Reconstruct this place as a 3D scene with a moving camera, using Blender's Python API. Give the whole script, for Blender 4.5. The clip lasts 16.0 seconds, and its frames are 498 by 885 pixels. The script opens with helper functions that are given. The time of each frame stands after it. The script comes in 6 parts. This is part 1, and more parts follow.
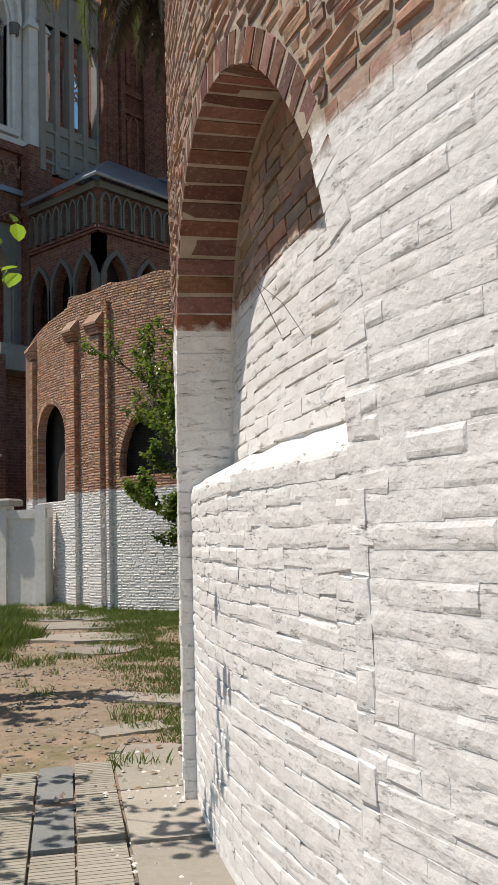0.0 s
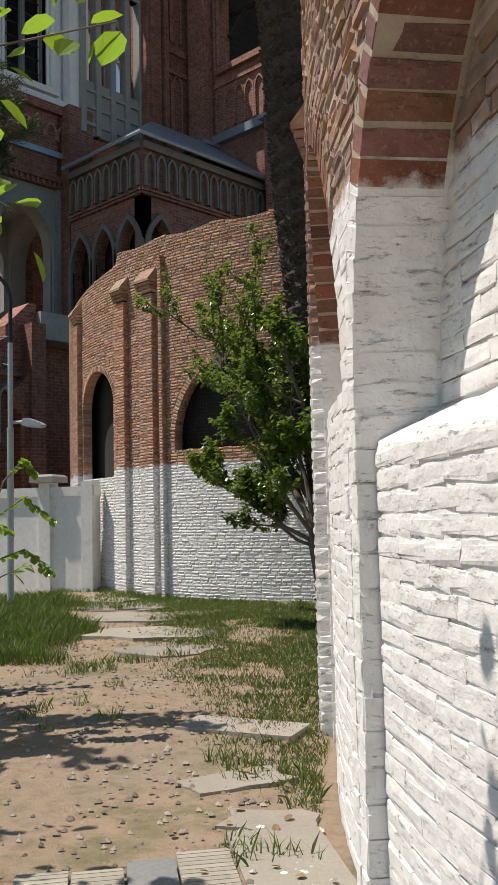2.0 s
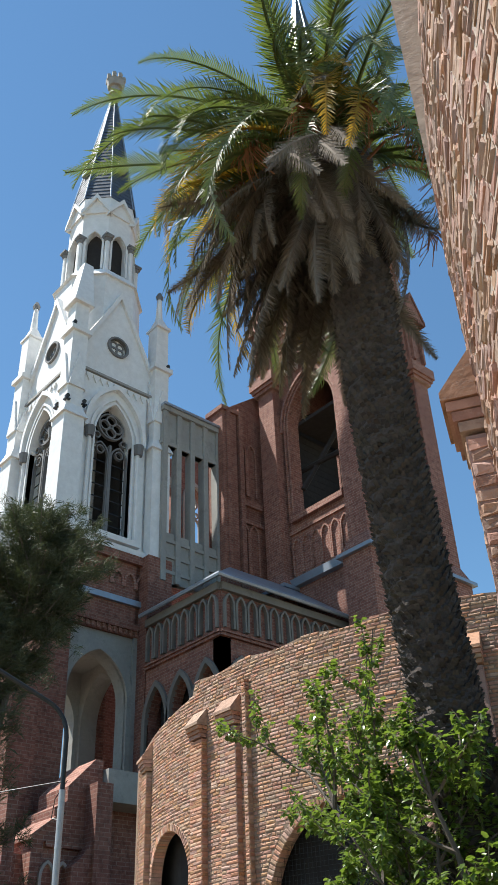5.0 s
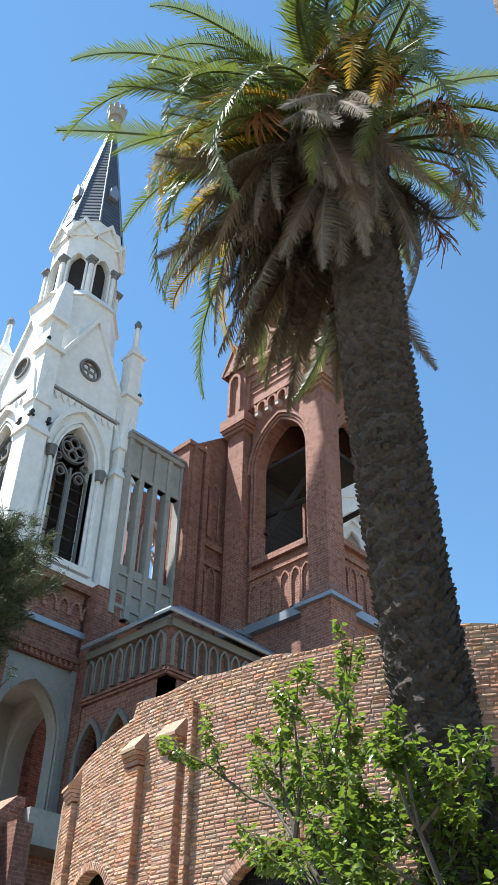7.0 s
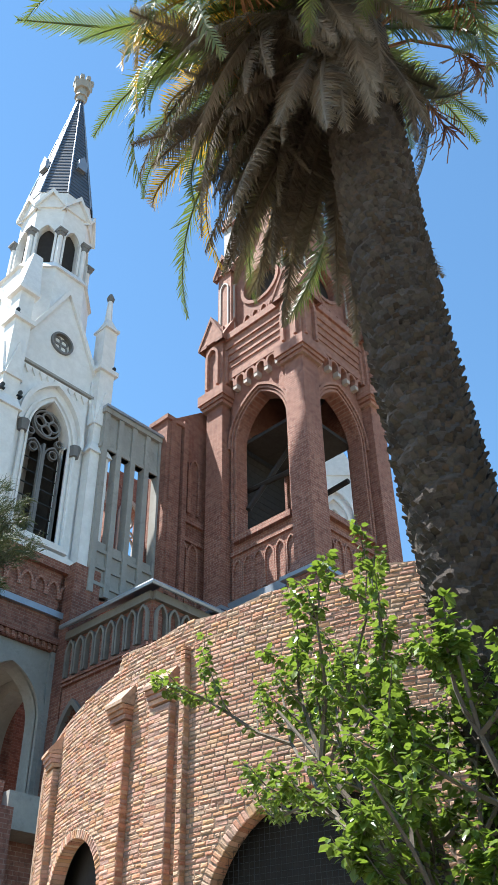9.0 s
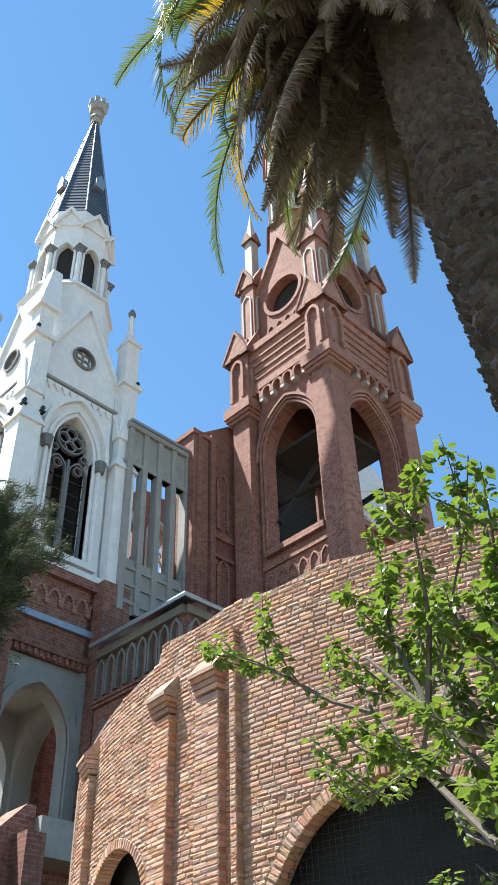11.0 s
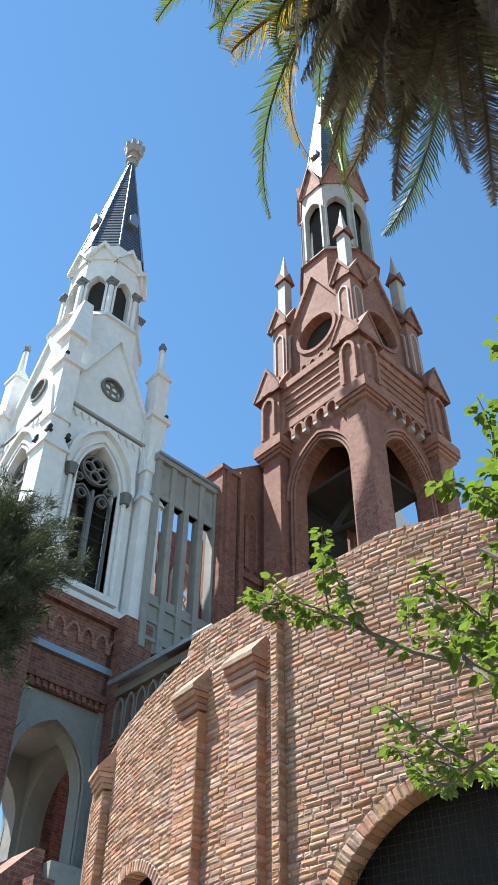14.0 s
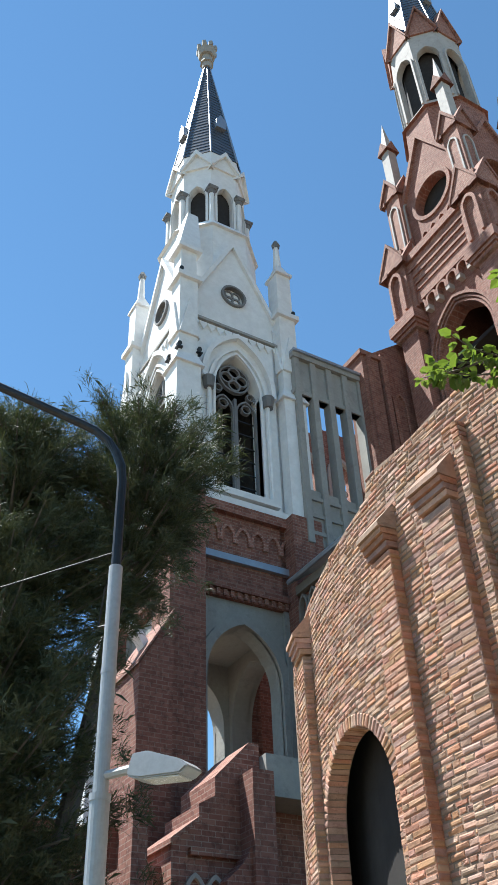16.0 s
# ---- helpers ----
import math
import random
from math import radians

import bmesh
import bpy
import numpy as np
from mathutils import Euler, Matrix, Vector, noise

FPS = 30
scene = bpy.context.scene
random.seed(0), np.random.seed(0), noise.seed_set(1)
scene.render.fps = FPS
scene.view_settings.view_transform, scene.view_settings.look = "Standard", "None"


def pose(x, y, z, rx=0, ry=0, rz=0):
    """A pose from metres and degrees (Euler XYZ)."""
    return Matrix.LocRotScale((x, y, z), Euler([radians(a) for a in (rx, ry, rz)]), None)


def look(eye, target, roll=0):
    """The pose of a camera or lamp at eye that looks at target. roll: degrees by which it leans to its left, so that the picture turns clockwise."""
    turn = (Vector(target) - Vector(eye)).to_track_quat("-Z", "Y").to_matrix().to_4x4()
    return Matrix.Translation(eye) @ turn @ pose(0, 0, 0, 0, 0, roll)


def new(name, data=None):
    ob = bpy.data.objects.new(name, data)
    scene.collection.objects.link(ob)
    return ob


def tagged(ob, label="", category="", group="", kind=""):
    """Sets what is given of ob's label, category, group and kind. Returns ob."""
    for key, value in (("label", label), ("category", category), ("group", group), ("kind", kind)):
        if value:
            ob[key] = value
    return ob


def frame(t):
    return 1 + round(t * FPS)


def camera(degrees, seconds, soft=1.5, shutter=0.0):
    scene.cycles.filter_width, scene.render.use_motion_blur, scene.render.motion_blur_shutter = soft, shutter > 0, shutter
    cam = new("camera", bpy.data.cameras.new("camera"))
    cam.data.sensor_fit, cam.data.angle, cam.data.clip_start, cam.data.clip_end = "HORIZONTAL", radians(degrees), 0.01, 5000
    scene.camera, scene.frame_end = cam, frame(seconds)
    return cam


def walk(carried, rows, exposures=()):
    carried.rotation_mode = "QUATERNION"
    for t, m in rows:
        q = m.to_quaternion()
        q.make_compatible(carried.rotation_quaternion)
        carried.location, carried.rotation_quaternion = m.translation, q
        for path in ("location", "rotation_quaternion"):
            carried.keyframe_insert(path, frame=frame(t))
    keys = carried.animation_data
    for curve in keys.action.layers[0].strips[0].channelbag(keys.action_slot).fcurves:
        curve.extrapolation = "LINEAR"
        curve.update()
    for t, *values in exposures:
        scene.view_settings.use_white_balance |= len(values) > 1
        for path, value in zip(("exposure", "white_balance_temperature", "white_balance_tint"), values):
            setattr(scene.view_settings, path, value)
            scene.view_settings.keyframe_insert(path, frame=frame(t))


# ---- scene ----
cam = camera(31.3, 16.0, soft=0.8)
METRES, EYE, TILT, LEAN, TURN = 12.7, 1.5, 0.0, 0.0, 41.4
ROWS = [
    (0.0, 0.0, 0.0, 0.0, 0.17, 5.87, 1.69),
    (0.5, -0.0156, 0.038, 0.0007, 0.95, 5.7, 0.99),
    (1.0, -0.0314, 0.0748, 0.0011, 1.57, 5.03, 0.74),
    (1.5, -0.0419, 0.1144, 0.0012, 2.54, 4.29, 1.23),
    (2.0, -0.0533, 0.1518, 0.0018, 2.35, 4.67, 1.3),
    (2.5, -0.057, 0.1876, 0.0038, 3.22, 11.42, 1.83),
    (3.0, -0.0626, 0.2218, 0.0068, 4.44, 17.27, 1.5),
    (3.5, -0.0717, 0.2529, 0.009, 4.9, 26.73, 1.74),
    (4.0, -0.076, 0.2837, 0.0103, 7.21, 32.02, 2.65),
    (6.5, -0.1153, 0.4442, 0.0039, 7.42, 35.79, 1.29),
    (7.0, -0.1192, 0.4747, 0.0051, 2.42, 37.77, -1.27),
    (7.5, -0.1284, 0.5046, 0.0009, 0.56, 39.41, -0.96),
    (8.0, -0.1336, 0.5365, -0.0024, 1.13, 39.92, 0.09),
    (8.5, -0.1373, 0.571, -0.0014, 1.85, 38.91, 0.67),
    (9.0, -0.144, 0.6041, 0.0002, 1.95, 37.46, 0.79),
    (9.5, -0.1488, 0.6346, 0.0005, 3.87, 37.33, 1.87),
    (12.0, -0.1892, 0.775, -0.0001, 4.55, 40.76, 1.1),
    (12.5, -0.1945, 0.804, 0.0014, 5.87, 40.02, 1.03),
    (13.0, -0.2052, 0.8266, 0.003, 5.52, 39.19, 0.34),
    (13.5, -0.2047, 0.8463, 0.0011, 5.61, 40.35, 0.27),
    (14.0, -0.2031, 0.8634, 0.0014, 4.66, 43.63, -0.62),
    (14.5, -0.2106, 0.8844, 0.0003, 3.5, 45.45, -0.75),
    (15.0, -0.2153, 0.9124, 0.0006, 7.15, 44.04, 1.48),
    (15.5, -0.2195, 0.941, 0.0027, 13.22, 42.41, 1.78),
    (16.0, -0.2313, 0.9644, 0.0014, 18.66, 38.29, 1.86),
]
walk(cam, [(t, pose(0, 0, EYE, TILT, LEAN, TURN) @ pose(METRES * x, METRES * y, METRES * z, 90 + pitch, roll, yaw)) for t, x, y, z, yaw, pitch, roll in ROWS], exposures=[(0, 0.14, 6800, 12), (2.0, 0.22, 6800, 12), (3.0, 0.52, 6650, 11), (4.0, 0.70, 6400, 10), (6.5, 1.32, 6250, 8), (9, 1.56, 6200, 8), (13, 1.35, 6100, 7), (15.4, 1.28, 6050, 7), (16, 1.09, 6050, 7)])

# ---- world, sun, exposure ----
SUN_TO = Vector((-0.62, -0.50, 1.58)).normalized()
world = bpy.data.worlds.new("sky")
scene.world = world
world.use_nodes = True
wn = world.node_tree
sky = wn.nodes.new("ShaderNodeTexSky")
sky.sky_type = "NISHITA"
sky.sun_disc = False
sky.sun_elevation = math.asin(SUN_TO.z)
sky.sun_rotation = math.atan2(SUN_TO.x, SUN_TO.y)
sky.air_density, sky.dust_density, sky.ozone_density = 1.0, 0.0, 1.0
bg = wn.nodes["Background"]
bg.inputs["Strength"].default_value = 0.082
tone = wn.nodes.new("ShaderNodeMix")
tone.data_type, tone.blend_type = "RGBA", "MULTIPLY"
tone.inputs[0].default_value, tone.inputs[7].default_value = 1.0, (0.80, 1.03, 1.06, 1)
wn.links.new(sky.outputs[0], tone.inputs[6])
wn.links.new(tone.outputs[2], bg.inputs["Color"])
sun_data = bpy.data.lights.new("sun", "SUN")
sun_data.energy, sun_data.angle, sun_data.color = 5.0, radians(0.53), (1.0, 0.95, 0.87)
sun = new("sun", sun_data)
sun.matrix_world = look(SUN_TO * 60, (0, 0, 0))


# ---- mesh helpers ----
def part(name, bm, material, parent=None, label="", m=None, smooth=False):
    """Links a bmesh (or a mesh that is already there) as one object under a thing or a part."""
    if isinstance(bm, bmesh.types.BMesh):
        mesh = bpy.data.meshes.new(name)
        bmesh.ops.recalc_face_normals(bm, faces=bm.faces)
        bm.to_mesh(mesh)
        bm.free()
        if smooth:
            mesh.polygons.foreach_set("use_smooth", [True] * len(mesh.polygons))
    else:
        mesh = bm
    if material and not mesh.materials:
        mesh.materials.append(material)
    ob = new(name, mesh)
    ob.parent = parent
    if m is not None:
        ob.matrix_basis = m
    return tagged(ob, label)


def thing(name, label, category, at=(0, 0, 0), group="", kind=""):
    ob = new(name)
    ob.empty_display_size = 0.2
    ob.location = at
    return tagged(ob, label, category, group, kind)


def raw(name, verts, faces, material, parent=None, label="", smooth=False):
    mesh = bpy.data.meshes.new(name)
    mesh.from_pydata(verts, [], faces)
    if smooth:
        mesh.polygons.foreach_set("use_smooth", [True] * len(mesh.polygons))
    return part(name, mesh, material, parent, label)


def box(bm, x0, x1, y0, y1, z0, z1):
    v = [bm.verts.new(p) for p in ((x0, y0, z0), (x1, y0, z0), (x1, y1, z0), (x0, y1, z0), (x0, y0, z1), (x1, y0, z1), (x1, y1, z1), (x0, y1, z1))]
    for f in ((0, 3, 2, 1), (4, 5, 6, 7), (0, 1, 5, 4), (1, 2, 6, 5), (2, 3, 7, 6), (3, 0, 4, 7)):
        bm.faces.new([v[i] for i in f])
    return v


def prism(bm, pts, y0, y1):
    """A flat outline (u, z) given depth from y0 to y1."""
    a = [bm.verts.new((u, y0, z)) for u, z in pts]
    b = [bm.verts.new((u, y1, z)) for u, z in pts]
    bm.faces.new(a), bm.faces.new(b[::-1])
    for i in range(len(pts)):
        j = (i + 1) % len(pts)
        bm.faces.new((a[j], a[i], b[i], b[j]))


def upright(bm, pts, z0, z1, grow=1.0, c=(0, 0)):
    """A plan outline (x, y) raised from z0 to z1, scaled about c on the way up."""
    a = [bm.verts.new((x, y, z0)) for x, y in pts]
    b = [bm.verts.new((c[0] + (x - c[0]) * grow, c[1] + (y - c[1]) * grow, z1)) for x, y in pts]
    bm.faces.new(a[::-1]), bm.faces.new(b)
    for i in range(len(pts)):
        j = (i + 1) % len(pts)
        bm.faces.new((a[i], a[j], b[j], b[i]))


def ngon(n, r, turn=0.0, c=(0, 0)):
    return [(c[0] + r * math.cos(2 * math.pi * (i + turn) / n), c[1] + r * math.sin(2 * math.pi * (i + turn) / n)) for i in range(n)]


def tube(bm, path, radii, n=8):
    """A round bar along a path of points."""
    rings = []
    for i, p in enumerate(path):
        p = Vector(p)
        d = (Vector(path[min(i + 1, len(path) - 1)]) - Vector(path[max(i - 1, 0)])).normalized()
        s = d.cross(Vector((0, 0, 1)) if abs(d.z) < 0.9 else Vector((1, 0, 0))).normalized()
        w = s.cross(d)
        r = radii[i] if isinstance(radii, (list, tuple)) else radii
        rings.append([bm.verts.new(p + r * (math.cos(2 * math.pi * k / n) * s + math.sin(2 * math.pi * k / n) * w)) for k in range(n)])
    for a, b in zip(rings, rings[1:]):
        for k in range(n):
            bm.faces.new((a[k], a[(k + 1) % n], b[(k + 1) % n], b[k]))
    bm.faces.new(rings[0][::-1]), bm.faces.new(rings[-1])


def half_arch(w, spring, rise, n=9):
    """Points of an arch's left half, from the springing up to the crown; pointed where rise > w, round where equal."""
    if rise < w:
        return [(-w * math.cos(k / n * math.pi / 2), spring + rise * math.sin(k / n * math.pi / 2)) for k in range(n + 1)]
    c = (rise * rise - w * w) / (2 * w)
    end = math.atan2(rise, c)
    return [(c - (c + w) * math.cos(end * k / n), spring + (c + w) * math.sin(end * k / n)) for k in range(n + 1)]


def arch_line(w, spring, rise, foot, n=9):
    h = half_arch(w, spring, rise, n)
    left = [(-w, foot)] + h
    return left + [(-u, z) for u, z in left[-2::-1]]


def arched_wall(bm, u0, u1, z0, z1, y0, y1, uc, w, sill, spring, rise):
    """A wall panel with one arched opening right through it."""
    h = [(uc + u, z) for u, z in half_arch(w, spring, rise)]
    prism(bm, [(uc - w, sill)] + h + [(uc, z1), (u0, z1), (u0, sill)], y0, y1)
    g = [(2 * uc - u, z) for u, z in h]
    prism(bm, [(uc + w, sill)] + g + [(uc, z1), (u1, z1), (u1, sill)], y0, y1)
    if sill > z0:
        box(bm, u0, u1, y0, y1, z0, sill)


def band(bm, line_in, line_out, y0, y1):
    """A moulding between two outlines of as many points."""
    n = len(line_in)
    g = [[bm.verts.new((u, y, z)) for u, z in line] for y in (y0, y1) for line in (line_in, line_out)]
    fi, fo, bi, bo = g
    for i in range(n - 1):
        for a, b in ((fi, fo), (fo, bo), (bo, bi), (bi, fi)):
            bm.faces.new((a[i], a[i + 1], b[i + 1], b[i]))
    for i in (0, n - 1):
        bm.faces.new((fi[i], fo[i], bo[i], bi[i]))


def arch_ring(bm, uc, w, t, spring, rise, foot, y0, y1, n=9):
    a = [(uc + u, z) for u, z in arch_line(w, spring, rise, foot, n)]
    b = [(uc + u, z) for u, z in arch_line(w + t, spring, rise + t * 1.15, foot, n)]
    band(bm, a, b, y0, y1)


def hoop(bm, uc, zc, r0, r1, y0, y1, n=24):
    a = [(uc + r0 * math.cos(2 * math.pi * i / n), zc + r0 * math.sin(2 * math.pi * i / n)) for i in range(n + 1)]
    b = [(uc + r1 * math.cos(2 * math.pi * i / n), zc + r1 * math.sin(2 * math.pi * i / n)) for i in range(n + 1)]
    band(bm, a, b, y0, y1)


def pyramid(bm, pts, z0, tip):
    a = [bm.verts.new((x, y, z0)) for x, y in pts]
    t = bm.verts.new(tip)
    bm.faces.new(a[::-1])
    for i in range(len(a)):
        bm.faces.new((a[i], a[(i + 1) % len(a)], t))


def turned(bm, m):
    bm.transform(m)
    return bm


def quarter(c, k):
    return Matrix.Translation((c[0], c[1], 0)) @ Matrix.Rotation(k * math.pi / 2, 4, "Z")


# ---- materials ----
def nodes_of(name):
    m = bpy.data.materials.new(name)
    m.use_nodes = True
    return m, m.node_tree, m.node_tree.nodes["Principled BSDF"]


def add(nt, kind, **values):
    n = nt.nodes.new(kind)
    for key, v in values.items():
        n.inputs[key.replace("_", " ")].default_value = v
    return n


def mix(nt, fac, a, b, how="MIX"):
    n = nt.nodes.new("ShaderNodeMix")
    n.data_type, n.blend_type = "RGBA", how
    for slot, v in ((0, fac), (6, a), (7, b)):
        if hasattr(v, "is_linked"):
            nt.links.new(v, n.inputs[slot])
        else:
            n.inputs[slot].default_value = v if slot == 0 else (*v, 1)
    return n.outputs[2]


def calc(nt, how, a, b=0.0, c=None):
    n = nt.nodes.new("ShaderNodeMath")
    n.operation = how
    for i, v in enumerate((a, b) if c is None else (a, b, c)):
        if hasattr(v, "is_linked"):
            nt.links.new(v, n.inputs[i])
        else:
            n.inputs[i].default_value = v
    return n.outputs[0]


def spread(nt, v, lo, hi):
    n = nt.nodes.new("ShaderNodeMapRange")
    n.inputs["From Min"].default_value, n.inputs["From Max"].default_value = lo, hi
    nt.links.new(v, n.inputs["Value"])
    return n.outputs[0]


def grain(nt, scale, detail=5.0, rough=0.6, stretch=None):
    g = nt.nodes.new("ShaderNodeNewGeometry")
    n = add(nt, "ShaderNodeTexNoise", Scale=scale, Detail=detail, Roughness=rough)
    if stretch:
        mp = nt.nodes.new("ShaderNodeMapping")
        mp.inputs["Scale"].default_value = stretch
        nt.links.new(g.outputs["Position"], mp.inputs["Vector"])
        nt.links.new(mp.outputs[0], n.inputs["Vector"])
    else:
        nt.links.new(g.outputs["Position"], n.inputs["Vector"])
    return n.outputs["Fac"]


def relief(nt, p, h, strength, distance):
    b = add(nt, "ShaderNodeBump", Strength=strength, Distance=distance)
    nt.links.new(h, b.inputs["Height"])
    nt.links.new(b.outputs[0], p.inputs["Normal"])


def surface(name, a, b, big=1.2, fine=30.0, rough=0.8, metal=0.0, bump=0.4, depth=0.01, vary=0.0, stretch=None, stain=None):
    """A two-colour surface with broad patches and fine grain; vary: change from piece to piece."""
    m, nt, p = nodes_of(name)
    n1, n2 = grain(nt, big, 4.0), grain(nt, fine, 6.0, 0.65, stretch)
    col = mix(nt, spread(nt, n1, 0.32, 0.68), a, b)
    col = mix(nt, calc(nt, "MULTIPLY", spread(nt, n2, 0.35, 0.7), 0.55), col, tuple(x * 0.72 for x in a))
    if stain:
        s = grain(nt, big * 2.7, 8.0, 0.7)
        col = mix(nt, calc(nt, "MULTIPLY", spread(nt, s, 0.55, 0.72), 0.7), col, stain)
    if vary:
        o = nt.nodes.new("ShaderNodeObjectInfo")
        g = nt.nodes.new("ShaderNodeNewGeometry")
        r = calc(nt, "FRACT", calc(nt, "ADD", o.outputs["Random"], g.outputs["Random Per Island"]))
        h = nt.nodes.new("ShaderNodeHueSaturation")
        nt.links.new(col, h.inputs["Color"])
        nt.links.new(calc(nt, "MULTIPLY_ADD", r, 2 * vary, 1 - vary), h.inputs["Value"])
        r2 = calc(nt, "FRACT", calc(nt, "MULTIPLY", r, 7.31))
        nt.links.new(calc(nt, "MULTIPLY_ADD", r2, 0.03, 0.485), h.inputs["Hue"])
        col = h.outputs[0]
    nt.links.new(col, p.inputs["Base Color"])
    p.inputs["Metallic"].default_value = metal
    nt.links.new(calc(nt, "MULTIPLY_ADD", n2, 0.25, rough - 0.12), p.inputs["Roughness"])
    if bump:
        relief(nt, p, n2, bump, depth)
    return m


def limewashed(name, level, brick_a, brick_b, mortar=False, vary=0.75):
    """Old brick, limewashed white up to a height, with a ragged edge to the paint."""
    m, nt, p = nodes_of(name)
    n1, n2 = grain(nt, 1.1, 4.0), grain(nt, 45.0, 6.0, 0.7)
    n3 = grain(nt, 9.0, 5.0, 0.65)
    col = mix(nt, spread(nt, n1, 0.3, 0.7), brick_a, brick_b)
    col = mix(nt, calc(nt, "MULTIPLY", spread(nt, n3, 0.45, 0.75), 0.6), col, tuple(x * 0.5 for x in brick_a))
    if not mortar:
        o = nt.nodes.new("ShaderNodeObjectInfo")
        g = nt.nodes.new("ShaderNodeNewGeometry")
        r = calc(nt, "FRACT", calc(nt, "ADD", o.outputs["Random"], g.outputs["Random Per Island"]))
        h = nt.nodes.new("ShaderNodeHueSaturation")
        nt.links.new(col, h.inputs["Color"])
        nt.links.new(calc(nt, "MULTIPLY_ADD", r, vary, 0.975 - vary / 2), h.inputs["Value"])
        nt.links.new(calc(nt, "MULTIPLY_ADD", calc(nt, "FRACT", calc(nt, "MULTIPLY", r, 5.7)), 0.03, 0.487), h.inputs["Hue"])
        nt.links.new(calc(nt, "MULTIPLY_ADD", calc(nt, "FRACT", calc(nt, "MULTIPLY", r, 13.1)), 0.35, 0.78), h.inputs["Saturation"])
        col = h.outputs[0]
        col = mix(nt, calc(nt, "MULTIPLY", spread(nt, n2, 0.55, 0.75), 0.4), col, (0.50, 0.40, 0.32))
    geo = nt.nodes.new("ShaderNodeNewGeometry")
    sep = nt.nodes.new("ShaderNodeSeparateXYZ")
    nt.links.new(geo.outputs["Position"], sep.inputs[0])
    edge = calc(nt, "SUBTRACT", calc(nt, "MULTIPLY_ADD", grain(nt, 2.5, 6.0, 0.7), 0.35, level - 0.17), sep.outputs["Z"])
    white = spread(nt, edge, -0.03, 0.03)
    worn = grain(nt, 6.0, 9.0, 0.75)
    white = calc(nt, "MULTIPLY", white, calc(nt, "SUBTRACT", 1.0, calc(nt, "MULTIPLY", spread(nt, worn, 0.66, 0.76), 0.65)))
    paint = mix(nt, spread(nt, n3, 0.35, 0.7), (0.77, 0.75, 0.73), (0.69, 0.66, 0.635))
    paint = mix(nt, calc(nt, "MULTIPLY", spread(nt, grain(nt, 2.0, 8.0, 0.7), 0.55, 0.75), 0.5), paint, (0.62, 0.57, 0.52))
    flake = grain(nt, 14.0, 7.0, 0.8, (1.0, 1.0, 2.6))
    paint = mix(nt, calc(nt, "MULTIPLY", spread(nt, flake, 0.62, 0.65), 0.75), paint, (0.16, 0.14, 0.125))
    crack = grain(nt, 7.0, 9.0, 0.85, (1.0, 1.0, 5.0))
    paint = mix(nt, calc(nt, "MULTIPLY", spread(nt, crack, 0.60, 0.62), 0.8), paint, (0.20, 0.17, 0.15))
    col = mix(nt, white, col, paint)
    nt.links.new(col, p.inputs["Base Color"])
    p.inputs["Roughness"].default_value = 0.88
    p.inputs["Specular IOR Level"].default_value = 0.25
    relief(nt, p, calc(nt, "ADD", calc(nt, "ADD", calc(nt, "MULTIPLY", n2, 0.12), calc(nt, "MULTIPLY", n3, 1.3)), calc(nt, "ADD", calc(nt, "MULTIPLY", grain(nt, 20.0, 3.0, 0.45), 0.6), calc(nt, "MULTIPLY", spread(nt, crack, 0.57, 0.62), -1.5))), 0.6, 0.014)
    return m


def coursed(name, a, b, mortar, long=0.26, high=0.075, rough=0.85, bump=0.5):
    """Brickwork seen from afar, in courses; for walls along x or y."""
    m, nt, p = nodes_of(name)
    geo = nt.nodes.new("ShaderNodeNewGeometry")
    sep = nt.nodes.new("ShaderNodeSeparateXYZ")
    nt.links.new(geo.outputs["Position"], sep.inputs[0])
    com = nt.nodes.new("ShaderNodeCombineXYZ")
    nt.links.new(calc(nt, "ADD", sep.outputs["X"], sep.outputs["Y"]), com.inputs["X"])
    nt.links.new(sep.outputs["Z"], com.inputs["Y"])
    bt = add(nt, "ShaderNodeTexBrick", Scale=1.0)
    nt.links.new(com.outputs[0], bt.inputs["Vector"])
    bt.inputs["Color1"].default_value, bt.inputs["Color2"].default_value = (*a, 1), (*b, 1)
    bt.inputs["Mortar"].default_value = (*mortar, 1)
    bt.inputs["Mortar Size"].default_value, bt.inputs["Brick Width"].default_value, bt.inputs["Row Height"].default_value = 0.012, long, high
    n1, n3 = grain(nt, 0.35, 5.0), grain(nt, 5.0, 8.0, 0.75)
    col = mix(nt, calc(nt, "MULTIPLY", spread(nt, n1, 0.35, 0.7), 0.5), bt.outputs["Color"], tuple(x * 0.55 for x in a))
    col = mix(nt, calc(nt, "MULTIPLY", spread(nt, n3, 0.48, 0.62), 0.7), col, tuple(x * 0.42 for x in a))
    nt.links.new(col, p.inputs["Base Color"])
    p.inputs["Roughness"].default_value = rough
    relief(nt, p, calc(nt, "SUBTRACT", grain(nt, 14.0, 5.0), bt.outputs["Fac"]), bump, 0.02)
    return m


